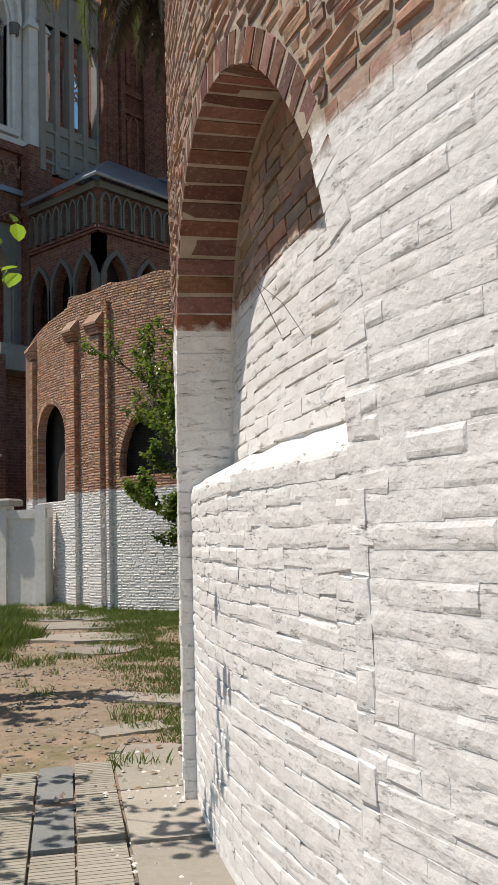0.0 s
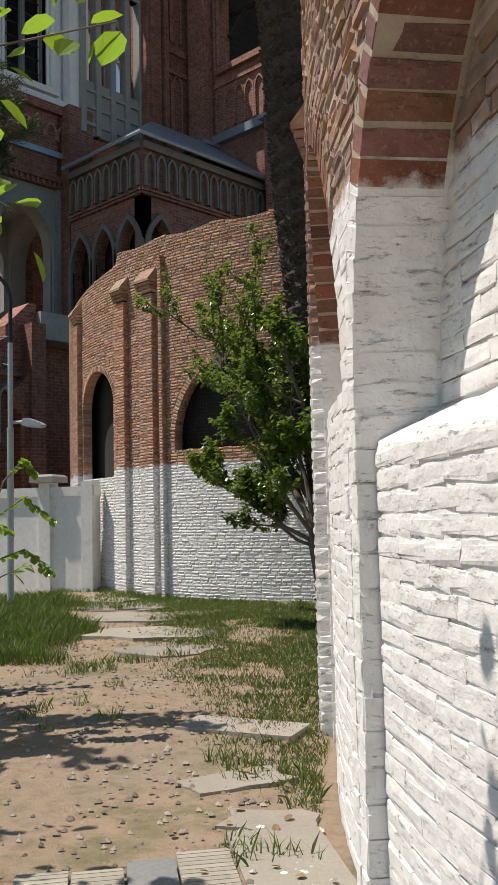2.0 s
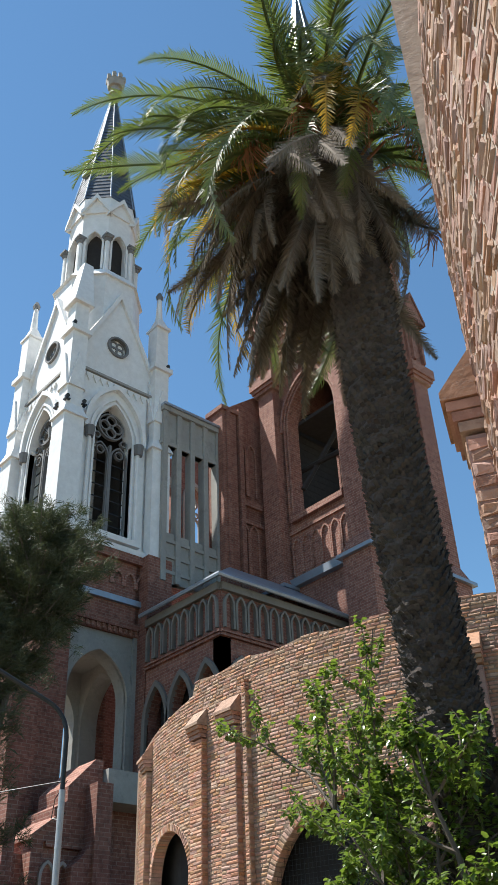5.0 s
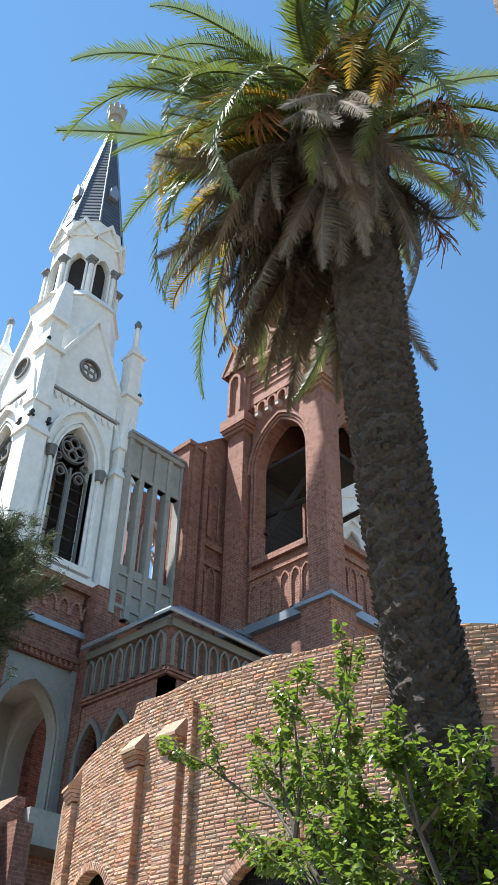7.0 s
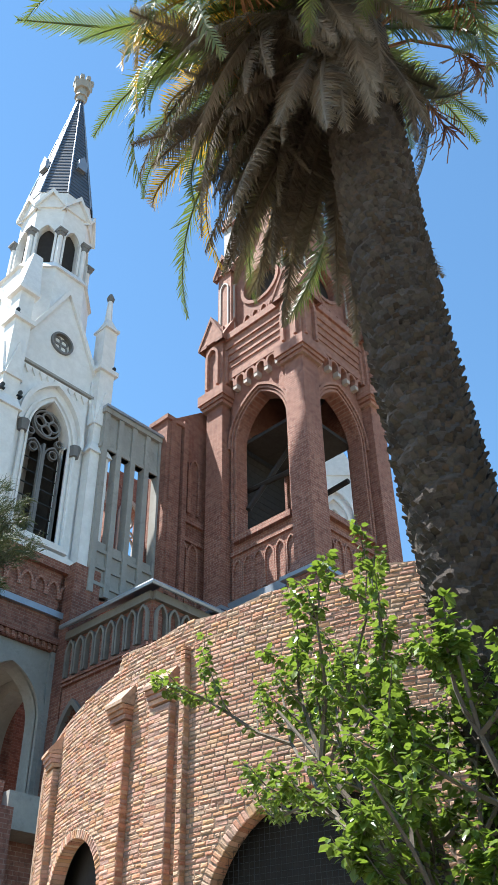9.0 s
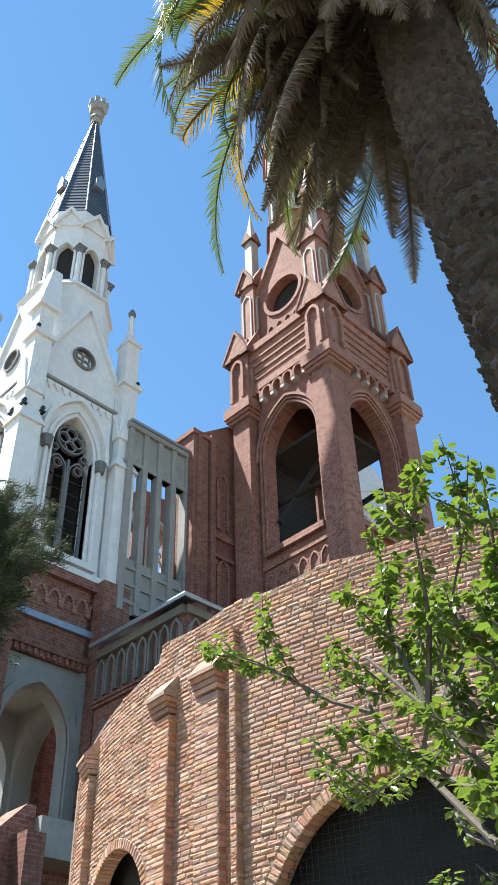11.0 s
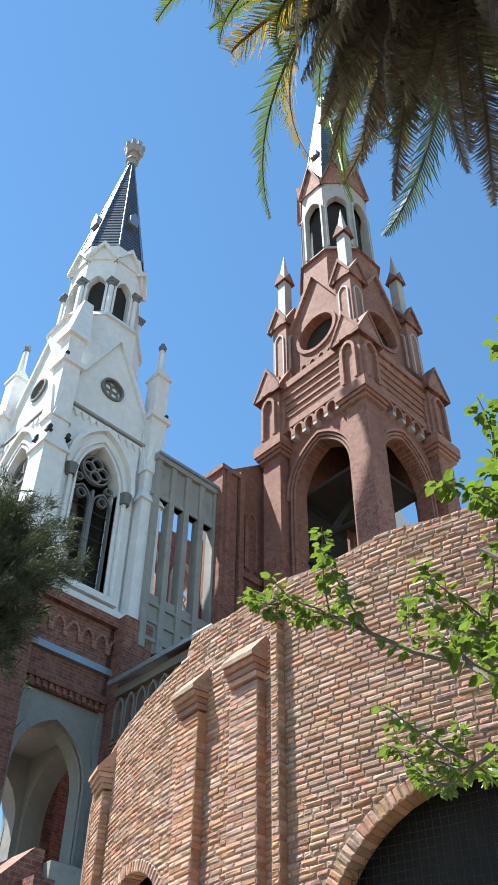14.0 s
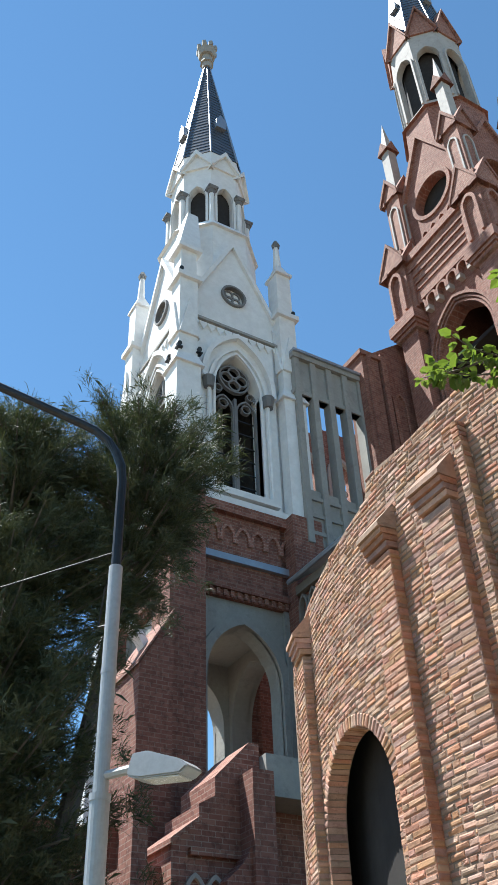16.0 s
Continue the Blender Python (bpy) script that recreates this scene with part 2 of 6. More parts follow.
def leaf_stuff(name, a, b, through_light=0.35, rough=0.45):
    m, nt, p = nodes_of(name)
    g = nt.nodes.new("ShaderNodeNewGeometry")
    o = nt.nodes.new("ShaderNodeObjectInfo")
    r = calc(nt, "FRACT", calc(nt, "ADD", g.outputs["Random Per Island"], o.outputs["Random"]))
    col = mix(nt, r, a, b)
    col = mix(nt, calc(nt, "MULTIPLY", grain(nt, 3.0, 3.0), 0.4), col, tuple(x * 0.5 for x in a))
    nt.links.new(col, p.inputs["Base Color"])
    p.inputs["Roughness"].default_value = rough
    tr = nt.nodes.new("ShaderNodeBsdfTranslucent")
    nt.links.new(mix(nt, 0.5, col, (a[0] * 1.6, a[1] * 1.7, a[2] * 0.6)), tr.inputs["Color"])
    ms = nt.nodes.new("ShaderNodeMixShader")
    ms.inputs[0].default_value = through_light
    nt.links.new(p.outputs[0], ms.inputs[1]), nt.links.new(tr.outputs[0], ms.inputs[2])
    nt.links.new(ms.outputs[0], nt.nodes["Material Output"].inputs["Surface"])
    return m


RED, PALE = (0.36, 0.13, 0.075), (0.46, 0.24, 0.15)
M_BRICK_NEAR = limewashed("limewashed_brick", 2.74, (0.36, 0.205, 0.145), (0.44, 0.29, 0.22), vary=0.5)
M_NICHE = limewashed("niche_limewash", 2.74, (0.42, 0.34, 0.27), (0.36, 0.28, 0.22), True)
M_MORTAR_NEAR = limewashed("limewashed_mortar", 2.74, (0.42, 0.34, 0.27), (0.36, 0.28, 0.22), True)
M_BRICK_FAR = limewashed("bastion_brick", 2.5, (0.45, 0.235, 0.148), (0.50, 0.295, 0.20), vary=0.5)
M_MORTAR_FAR = limewashed("bastion_mortar", 2.5, (0.32, 0.225, 0.16), (0.26, 0.18, 0.13), True)
M_VOUSSOIR = limewashed("dark_red_brick", 2.66, (0.17, 0.07, 0.046), (0.24, 0.11, 0.075))
M_TOWER = coursed("tower_brick", (0.26, 0.095, 0.064), (0.36, 0.16, 0.112), (0.40, 0.27, 0.21), 0.36, 0.125)
M_TRIM = coursed("brick_trim", (0.29, 0.115, 0.078), (0.39, 0.185, 0.13), (0.43, 0.30, 0.235), 0.36, 0.125)
M_CHURCH = coursed("church_brick", (0.22, 0.08, 0.054), (0.32, 0.14, 0.095), (0.32, 0.21, 0.16), 0.36, 0.125)
M_WHITE = surface("white_render", (0.80, 0.80, 0.79), (0.74, 0.74, 0.73), 0.5, 3.0, 0.7, bump=0.03, stain=(0.66, 0.64, 0.62))
M_GREY = surface("grey_cement", (0.36, 0.35, 0.32), (0.28, 0.27, 0.25), 0.7, 8.0, 0.85, stain=(0.18, 0.17, 0.16))
M_STONE = surface("pale_stone", (0.50, 0.45, 0.40), (0.42, 0.36, 0.31), 0.9, 9.0, 0.85, stain=(0.3, 0.26, 0.22))
M_SLATE = surface("slate_shingle", (0.05, 0.06, 0.075), (0.09, 0.10, 0.12), 1.0, 6.0, 0.4, bump=0.3, vary=0.3)
M_PALE = surface("weathered_cement", (0.47, 0.44, 0.41), (0.36, 0.335, 0.31), 0.9, 7.0, 0.8, stain=(0.20, 0.18, 0.16))
M_ZINC = surface("zinc_sheet", (0.36, 0.40, 0.45), (0.28, 0.31, 0.36), 0.5, 5.0, 0.4, 0.5, 0.15)
# near-black in place of interior shade; also the colour of the belfry braces
M_INNER_SHADE = surface("interior_shade", (0.022, 0.018, 0.016), (0.036, 0.03, 0.026), 0.6, 5.0, 0.9)
M_TRACERY = surface("grey_carved_stone", (0.20, 0.20, 0.20), (0.14, 0.14, 0.14), 1.0, 9.0, 0.85)
M_FRIEZE = surface("brown_grey_cement", (0.23, 0.205, 0.175), (0.165, 0.145, 0.125), 0.8, 8.0, 0.9, stain=(0.10, 0.09, 0.08))
M_IRON = surface("black_iron", (0.03, 0.03, 0.032), (0.05, 0.05, 0.05), 2.0, 30.0, 0.45, 0.6, 0.1)


# ---- ground ----
def ground_material():
    m, nt, p = nodes_of("worn_earth")
    fine, mid, big = grain(nt, 60.0, 8.0, 0.75), grain(nt, 7.0, 7.0, 0.7), grain(nt, 0.7, 5.0, 0.6)
    col = mix(nt, spread(nt, big, 0.38, 0.62), (0.37, 0.265, 0.18), (0.30, 0.235, 0.17))
    col = mix(nt, calc(nt, "MULTIPLY", spread(nt, mid, 0.48, 0.66), 0.75), col, (0.22, 0.15, 0.105))
    col = mix(nt, calc(nt, "MULTIPLY", spread(nt, fine, 0.55, 0.72), 0.7), col, (0.42, 0.38, 0.33))
    col = mix(nt, calc(nt, "MULTIPLY", spread(nt, grain(nt, 1.6, 6.0, 0.7), 0.52, 0.64), 0.6), col, (0.13, 0.14, 0.05))
    # lawn and leaf litter away from the trodden path
    geo = nt.nodes.new("ShaderNodeNewGeometry")
    sep = nt.nodes.new("ShaderNodeSeparateXYZ")
    nt.links.new(geo.outputs["Position"], sep.inputs[0])
    off = calc(nt, "ABSOLUTE", calc(nt, "ADD", calc(nt, "MULTIPLY_ADD", sep.outputs["X"], -0.581, 0.083), calc(nt, "MULTIPLY", sep.outputs["Y"], -0.814)))
    lawn = mix(nt, spread(nt, mid, 0.35, 0.65), (0.17, 0.137, 0.085), (0.22, 0.165, 0.115))
    col = mix(nt, spread(nt, calc(nt, "MULTIPLY_ADD", grain(nt, 0.5, 4.0, 0.6), 2.5, off), 3.6, 5.2), col, lawn)
    nt.links.new(col, p.inputs["Base Color"])
    p.inputs["Roughness"].default_value = 0.95
    relief(nt, p, calc(nt, "ADD", fine, calc(nt, "MULTIPLY", mid, 2.0)), 0.8, 0.025)
    return m


def ground_height(x, y):
    v = Vector((x, y, 0))
    return 0.05 * noise.noise(v * 0.45) + 0.025 * noise.noise(v * 1.7) + 0.012 * noise.noise(v * 5.0)


def build_ground():
    xs = sorted(set([-900, -300, -120, -60, -34] + [round(-24 + 0.16 * i, 3) for i in range(int(34 / 0.16))] + [14, 40, 120, 300, 900]))
    ys = sorted(set([-900, -300, -120, -40, -12] + [round(-4 + 0.16 * i, 3) for i in range(int(22 / 0.16))] + [22, 40, 90, 300, 900]))
    verts, faces = [], []
    for y in ys:
        for x in xs:
            inside = -24 <= x <= 10 and -4 <= y <= 18
            verts.append((x, y, ground_height(x, y) if inside else 0.0))
    n = len(xs)
    for j in range(len(ys) - 1):
        for i in range(n - 1):
            faces.append((j * n + i, j * n + i + 1, (j + 1) * n + i + 1, (j + 1) * n + i))
    g = raw("ground", verts, faces, ground_material(), None, smooth=True)
    tagged(g, "bare trodden earth with gravel and weeds", "ground", kind="structure")


build_ground()

# ---- the two round brick walls ----
NEAR_C, NEAR_R = (3.085, 11.425), 10.375
FAR_C, FAR_R = (-15.0, 21.2), 9.0


def on(c, r, a, z):
    return (c[0] + r * math.cos(radians(a)), c[1] + r * math.sin(radians(a)), z)


def lean_back(z):
    """How far the upper part of the near wall leans inwards."""
    return 0.107 * max(0.0, z - 5.7)


def crown(o, a, r):
    """Height of an opening's upper edge at angle a."""
    u = abs(a - o["mid"]) * math.pi / 180 * r
    w, rise = o["w"], o["rise"]
    return o["spring"] + rise * math.sqrt(max(0.0, 1 - min(1.0, u / w) ** 2))


def round_wall(name, c, r, a0, a1, top, openings, thick, mat, label, bend=None):
    """A curved wall built in narrow upright strips, with arched openings or niches in it."""
    deg = lambda metres: metres / r * 180 / math.pi
    cuts = {a0, a1}
    n = int((a1 - a0) / 0.8)
    cuts.update(a0 + (a1 - a0) * i / n for i in range(n + 1))
    for o in openings:
        h = deg(o["w"])
        cuts = {a for a in cuts if not o["mid"] - h - 0.1 < a < o["mid"] + h + 0.1}
        cuts.update(o["mid"] - h * math.cos(math.pi * i / 24) for i in range(25))
    cuts = sorted(cuts)
    verts, faces = [], []

    def quad(*pts):
        k = len(verts)
        verts.extend(pts)
        faces.append(tuple(range(k, k + len(pts))))

    panels = {}
    for a, b in zip(cuts, cuts[1:]):
        mid = (a + b) / 2
        ta, tb = top(a), top(b)
        o = next((o for o in openings if abs(mid - o["mid"]) < deg(o["w"])), None)
        P = lambda ang, z, d=0.0: on(c, r - d - (lean_back(z) if bend else 0.0), ang, z)
        if o is None:
            quad(P(a, -0.3), P(b, -0.3), P(b, bend or tb), P(a, bend or ta))
        else:
            ca, cb, d = crown(o, a, r), crown(o, b, r), o["deep"]
            if o["sill"] > -0.2:
                quad(P(a, -0.3), P(b, -0.3), P(b, o["sill"]), P(a, o["sill"]))
                quad(P(a, o["sill"]), P(b, o["sill"]), P(b, o["sill"], d), P(a, o["sill"], d))
            quad(P(a, ca), P(b, cb), P(b, bend or tb), P(a, bend or ta))
            quad(P(a, ca, d), P(b, cb, d), P(b, cb), P(a, ca))
        if bend:
            quad(P(a, bend), P(b, bend), P(b, tb), P(a, ta))
        quad(P(a, ta), P(b, tb), P(b, tb, thick), P(a, ta, thick))
        quad(P(b, -0.3, thick), P(a, -0.3, thick), P(a, ta if o is None or o["deep"] < thick - 0.01 else ca, thick), P(b, tb if o is None or o["deep"] < thick - 0.01 else cb, thick)) if o is None or o["deep"] < thick - 0.01 else quad(P(b, cb, thick), P(a, ca, thick), P(a, ta, thick), P(b, tb, thick))
    for o in openings:
        for s in (-1, 1):
            a = o["mid"] + s * deg(o["w"])
            lo = max(o["sill"], -0.3)
            quad(on(c, r, a, lo), on(c, r - o["deep"], a, lo), on(c, r - o["deep"], a, o["spring"]), on(c, r, a, o["spring"]))
    for a in (a0, a1):
        quad(on(c, r, a, -0.3), on(c, r - thick, a, -0.3), on(c, r - thick, a, top(a)), on(c, r, a, top(a)))
    w = raw(name, verts, faces, mat)
    bm = bmesh.new()
    bm.from_mesh(w.data)
    bmesh.ops.remove_doubles(bm, verts=bm.verts, dist=0.0005)
    bmesh.ops.recalc_face_normals(bm, faces=bm.faces)
    bm.to_mesh(w.data)
    bm.free()
    return tagged(w, label, "wall", kind="structure")


NEAR_OPEN = [
    dict(mid=236.45, w=1.36, sill=-1, spring=1.9, rise=1.57, deep=0.36, ledge=1.775),
    dict(mid=220.25, w=1.36, sill=-1, spring=1.9, rise=1.57, deep=0.36, ledge=2.06),
    dict(mid=255.9, w=1.36, sill=-1, spring=1.9, rise=1.57, deep=0.36, ledge=1.775),
]
FAR_OPEN = [
    dict(mid=255.4, w=0.86, sill=2.36, spring=3.88, rise=0.80, deep=0.2),
    dict(mid=283.3, w=1.52, sill=2.76, spring=2.95, rise=1.53, deep=0.2),
]


def near_top(a):
    return 9.9


def far_top(a):
    return 6.98 + 0.03 * math.sin(a * 0.7) if a > 262.3 else 6.78 - 0.018 * (262.3 - a)


wall_near = round_wall("wall_near", NEAR_C, NEAR_R, 209.5, 264, near_top, NEAR_OPEN, 0.45, M_MORTAR_NEAR, "curved old brick wall limewashed white below", 5.7)
wall_far = round_wall("wall_far", FAR_C, FAR_R, 215, 322, far_top, FAR_OPEN, 0.2, M_MORTAR_FAR, "rounded red brick wall with a white painted base")
bm = bmesh.new()
box(bm, 0, 9, -0.3, 0.0, -0.2, 5.6)
return_wall = part("wall_return", bm, M_MORTAR_NEAR, None, "", Matrix.Translation(on(NEAR_C, NEAR_R - 0.02, 209.6, 0)) @ Matrix.Rotation(radians(209.5 + 180), 4, "Z"))
tagged(return_wall, "plain return of the old brick wall", "wall", kind="structure")


PANEL_DEEP = 0.33


def niche_fill(o):
    """The painted infill of a niche: a proud lower part, a sloping ledge and a set-back panel above."""
    verts, faces = [], []
    ledge = o["ledge"]
    h = o["w"] / NEAR_R * 180 / math.pi
    zs = [-0.3 + 0.12 * i for i in range(int((ledge + 0.3) / 0.12))] + [ledge - 0.035, ledge, ledge + 0.05, ledge + 0.10, ledge + 0.13, ledge + 0.14] + [ledge + 0.17 + 0.035 * i for i in range(51)]
    cols = 60
    for j, z in enumerate(zs):
        for i in range(cols + 1):
            a = o["mid"] - h + 2 * h * i / cols
            d = 0.075 if z <= ledge - 0.03 else 0.085 + (PANEL_DEEP - 0.07) * min(1.0, max(0.0, (z - ledge) / 0.13))
            n = noise.noise(Vector((a * 1.1, z * 3.0, 0))) + 0.5 * noise.noise(Vector((a * 2.6, z * 14.0, 4)))
            wave = 0.02 * noise.noise(Vector((a * 0.6, 3.0, 0))) if abs(z - ledge) < 0.25 else 0
            verts.append(on(NEAR_C, NEAR_R - d - 0.010 * n, a, z + wave))
    for j in range(len(zs) - 1):
        for i in range(cols):
            k = j * (cols + 1) + i
            faces.append((k, k + 1, k + cols + 2, k + cols + 1))
    return raw("infill", verts, faces, M_NICHE, wall_near, "white limewashed infill with a sloping ledge", smooth=True)


for o in NEAR_OPEN:
    niche_fill(o)


def pilaster(c, r, a, wide, proud, z_top, mat, parent, cap=True, over=0.11):
    """A shallow brick pier with a sloping cap of stepped courses."""
    bm = bmesh.new()
    box(bm, -wide / 2, wide / 2, -proud, 0.05, -0.2, z_top - 0.3)
    m = Matrix.Translation(on(c, r, a, 0)) @ Matrix.Rotation(radians(a) + math.pi / 2, 4, "Z")
    sh = part("pilaster", bm, mat, parent, "slim brick pilaster", m)
    if cap:
        bm = bmesh.new()
        for k in range(3):
            g = over / 4 * (k + 1)
            box(bm, -wide / 2 - g * 0.25, wide / 2 + g * 0.25, -proud - g, 0.04, z_top - 0.27 + 0.066 * k + 0.002, z_top - 0.27 + 0.066 * (k + 1) - 0.006)
        prism_pts = [(-proud - over, z_top - 0.07), (0.04, z_top - 0.07), (0.04, z_top + 0.22), (-0.02, z_top + 0.22), (-proud - over, z_top - 0.02)]
        b2 = bmesh.new()
        prism(b2, prism_pts, -wide / 2 - 0.03, wide / 2 + 0.03)
        b2.transform(Matrix(((0, 1, 0, 0), (1, 0, 0, 0), (0, 0, 1, 0), (0, 0, 0, 1))))
        tmp = bpy.data.meshes.new("cap")
        b2.to_mesh(tmp)
        b2.free()
        bm.from_mesh(tmp)
        part("cap", bm, mat, sh, "sloping brick cap with stepped courses")
    return sh


for a, wide in ((248.3, 0.36), (263.6, 0.36), (269.3, 0.40), (296.8, 0.36), (302.5, 0.4)):
    pilaster(FAR_C, FAR_R, a, wide, 0.11, 6.2, M_BRICK_FAR, wall_far)
pilaster(FAR_C, FAR_R, 271.9, 0.09, 0.10, 6.7, M_BRICK_FAR, wall_far, False)
pilaster(NEAR_C, NEAR_R, 210.7, 0.38, 0.115, 4.42, M_BRICK_NEAR, wall_near, True, 0.09)

# boundary wall with posts, beside the round wall
fence_wall = tagged(new("wall_boundary"), "low white rendered boundary wall with capped posts", "wall", kind="structure")
B0, B1 = Vector((-16.9, 12.2, 0)), Vector((-25.0, 8.4, 0))
bdir = (B1 - B0).normalized()
BM = Matrix.Translation(B0) @ Matrix.Rotation(math.atan2(bdir.y, bdir.x), 4, "Z")
M_RENDER = surface("white_boundary", (0.78, 0.77, 0.75), (0.70, 0.69, 0.66), 1.0, 12.0, 0.85, stain=(0.5, 0.46, 0.42))
bm = bmesh.new()
box(bm, 0, (B1 - B0).length, -0.06, 0.12, -0.2, 2.0)
part("panel", bm, M_RENDER, fence_wall, m=BM)
bm = bmesh.new()
box(bm, -0.05, (B1 - B0).length, -0.11, 0.17, 2.0, 2.2)
part("coping", bm, M_RENDER, fence_wall, m=BM)
for i, d in enumerate((0.12, 1.12, 3.4, 5.6, 7.8)):
    bm = bmesh.new()
    box(bm, d - 0.13, d + 0.13, -0.15, 0.2, -0.2, 2.3)
    post = part("post", bm, M_RENDER, fence_wall, m=BM)
    if i:
        bm = bmesh.new()
        upright(bm, [(d - 0.28, -0.3), (d + 0.28, -0.3), (d + 0.28, 0.32), (d - 0.28, 0.32)], 2.303, 2.42, 1.0)
        upright(bm, [(d - 0.28, -0.3), (d + 0.28, -0.3), (d + 0.28, 0.32), (d - 0.28, 0.32)], 2.422, 2.47, 0.8, (d, 0))
        part("post_cap", bm, M_GREY, post, "weathered cement cap")


# ---- the church: red brick tower ----
RC, RH = (-28.4, 31.8), 2.62
red_tower = thing("bell_tower", "tall red brick gothic bell tower with slate spire", "tower", (*RC, 0))
R0 = Matrix.Translation((-RC[0], -RC[1], 0))


def under(c, k):
    """The pose of a tower's side k under the tower's own empty."""
    return Matrix.Rotation(k * math.pi / 2, 4, "Z")


def red_side():
    h = RH
    out = {}
    bm = bmesh.new()
    box(bm, -h, h, -h, -h + 0.6, 0, 18.6)
    out["shaft"] = (bm, M_TOWER, "")
    bm = bmesh.new()
    prism(bm, [(-h - 0.35, 18.6), (h + 0.35, 18.6), (h + 0.35, 18.75), (h + 0.1, 19.0), (-h - 0.1, 19.0), (-h - 0.35, 18.75)], -h - 0.32, -h + 0.3)
    out["string_course"] = (bm, M_ZINC, "blue grey weathered string course")
    bm = bmesh.new()
    arched_wall(bm, -h, h, 19.0, 34.0, -h, -h + 0.7, 0, 1.62, 22.2, 27.5, 2.35)
    out["belfry_wall"] = (bm, M_TOWER, "")
    bm = bmesh.new()
    arch_ring(bm, 0, 0.22, 0.08, 20.6, 0.42, 19.25, -h - 0.1, -h + 0.02, 5)
    out["blind_arch"] = (bm, M_TRIM, "small blind pointed arch", [-1.55 + 0.62 * i for i in range(6)])
    bm = bmesh.new()
    box(bm, -1.95, 1.95, -h - 0.12, -h + 0.02, 21.35, 21.55)
    out["arcade_band"] = (bm, M_TRIM, "")
    bm = bmesh.new()
    prism(bm, [(-1.7, 21.9), (1.7, 21.9), (1.7, 22.2), (-1.7, 22.2)], -h - 0.25, -h + 0.75)
    out["sill"] = (bm, M_TRIM, "sloping brick sill")
    bm = bmesh.new()
    arch_ring(bm, 0, 1.63, 0.1, 27.5, 2.37, 22.25, -h - 0.06, -h + 0.1)
    arch_ring(bm, 0, 1.78, 0.1, 27.5, 2.55, 22.25, -h - 0.12, -h + 0.05)
    arch_ring(bm, 0, 1.92, 0.13, 27.5, 2.72, 27.3, -h - 0.2, -h + 0.02)
    out["arch_moulding"] = (bm, M_TRIM, "stepped brick arch moulding")
    bm = bmesh.new()
    arch_ring(bm, 0, 0.23, 0.13, 31.2, 0.26, 30.95, -h - 0.34, -h + 0.02, 5)
    out["corbel_arch"] = (bm, M_TRIM, "little round corbel arch", [-1.75 + 0.7 * i for i in range(6)])
    bm = bmesh.new()
    prism(bm, [(-0.11, 30.72), (0.11, 30.72), (0.13, 31.02), (-0.13, 31.02)], -h - 0.32, -h + 0.02)
    out["corbel"] = (bm, M_STONE, "pale little corbel", [-2.1 + 0.7 * i for i in range(7)])
    bm = bmesh.new()
    box(bm, -h, h, -h - 0.36, -h + 0.02, 31.55, 31.98)
    out["corbel_band"] = (bm, M_TRIM, "")
    # near-black disc painted for the shade behind the open oculus
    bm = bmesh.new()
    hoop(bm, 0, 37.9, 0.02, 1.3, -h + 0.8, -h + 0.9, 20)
    out["oculus_shade"] = (bm, M_INNER_SHADE, "darkness behind the oculus")
    bm = bmesh.new()
    steps = [(0.28, 32.0), (0.34, 32.3), (0.31, 32.42), (0.38, 32.7), (0.35, 32.82), (0.43, 33.15), (0.39, 33.28), (0.48, 33.6), (0.44, 33.72), (0.58, 34.15)]
    outline = [(0.4, 31.99), (-steps[0][0], 31.99)]
    for (g, z), (g2, z2) in zip(steps, steps[1:] + [(0.0, 34.6)]):
        outline += [(-g, z), (-g, z2)]
    outline.append((0.4, 34.6))
    b = bmesh.new()
    prism(b, outline, -h, h)
    b.transform(Matrix(((0, 1, 0, 0), (1, 0, 0, -h), (0, 0, 1, 0), (0, 0, 0, 1))))
    bmesh.ops.recalc_face_normals(b, faces=b.faces)
    bm.free()
    bm = b
    out["cornice"] = (bm, M_TRIM, "stepped brick cornice")
    # gable storey
    bm = bmesh.new()
    hh = 2.2
    y0 = -h + 0.25
    ring_pts = 20
    rc, rr = 37.9, 1.2
    half = [(0.0, rc - rr)] + [(-rr * math.sin(math.pi * i / ring_pts), rc - rr * math.cos(math.pi * i / ring_pts)) for i in range(1, ring_pts)] + [(0.0, rc + rr)]
    prism(bm, [(-hh, 34.6), (0, 34.6)] + half + [(0, 42.6), (-hh, 38.2)], y0, y0 + 0.5)
    prism(bm, [(hh, 34.6), (0, 34.6)] + [(-u, z) for u, z in half] + [(0, 42.6), (hh, 38.2)], y0, y0 + 0.5)
    out["gable"] = (bm, M_TOWER, "")
    bm = bmesh.new()
    hoop(bm, 0, rc, 1.18, 1.4, y0 - 0.1, y0 + 0.1, 28)
    out["oculus_ring"] = (bm, M_TRIM, "pale ring round the open oculus")
    bm = bmesh.new()
    for s in (-1, 1):
        prism(bm, [(s * hh, 38.2), (s * (hh + 0.1), 38.5), (0, 43.05), (0, 42.6)], y0 - 0.2, y0 + 0.5)
    for i in range(4):
        arch_ring(bm, -0.9 + 0.6 * i, 0.18, 0.1, 35.6, 0.3, 34.7, y0 - 0.15, y0 + 0.02, 5)
    out["gable_coping"] = (bm, M_TRIM, "")
    return out


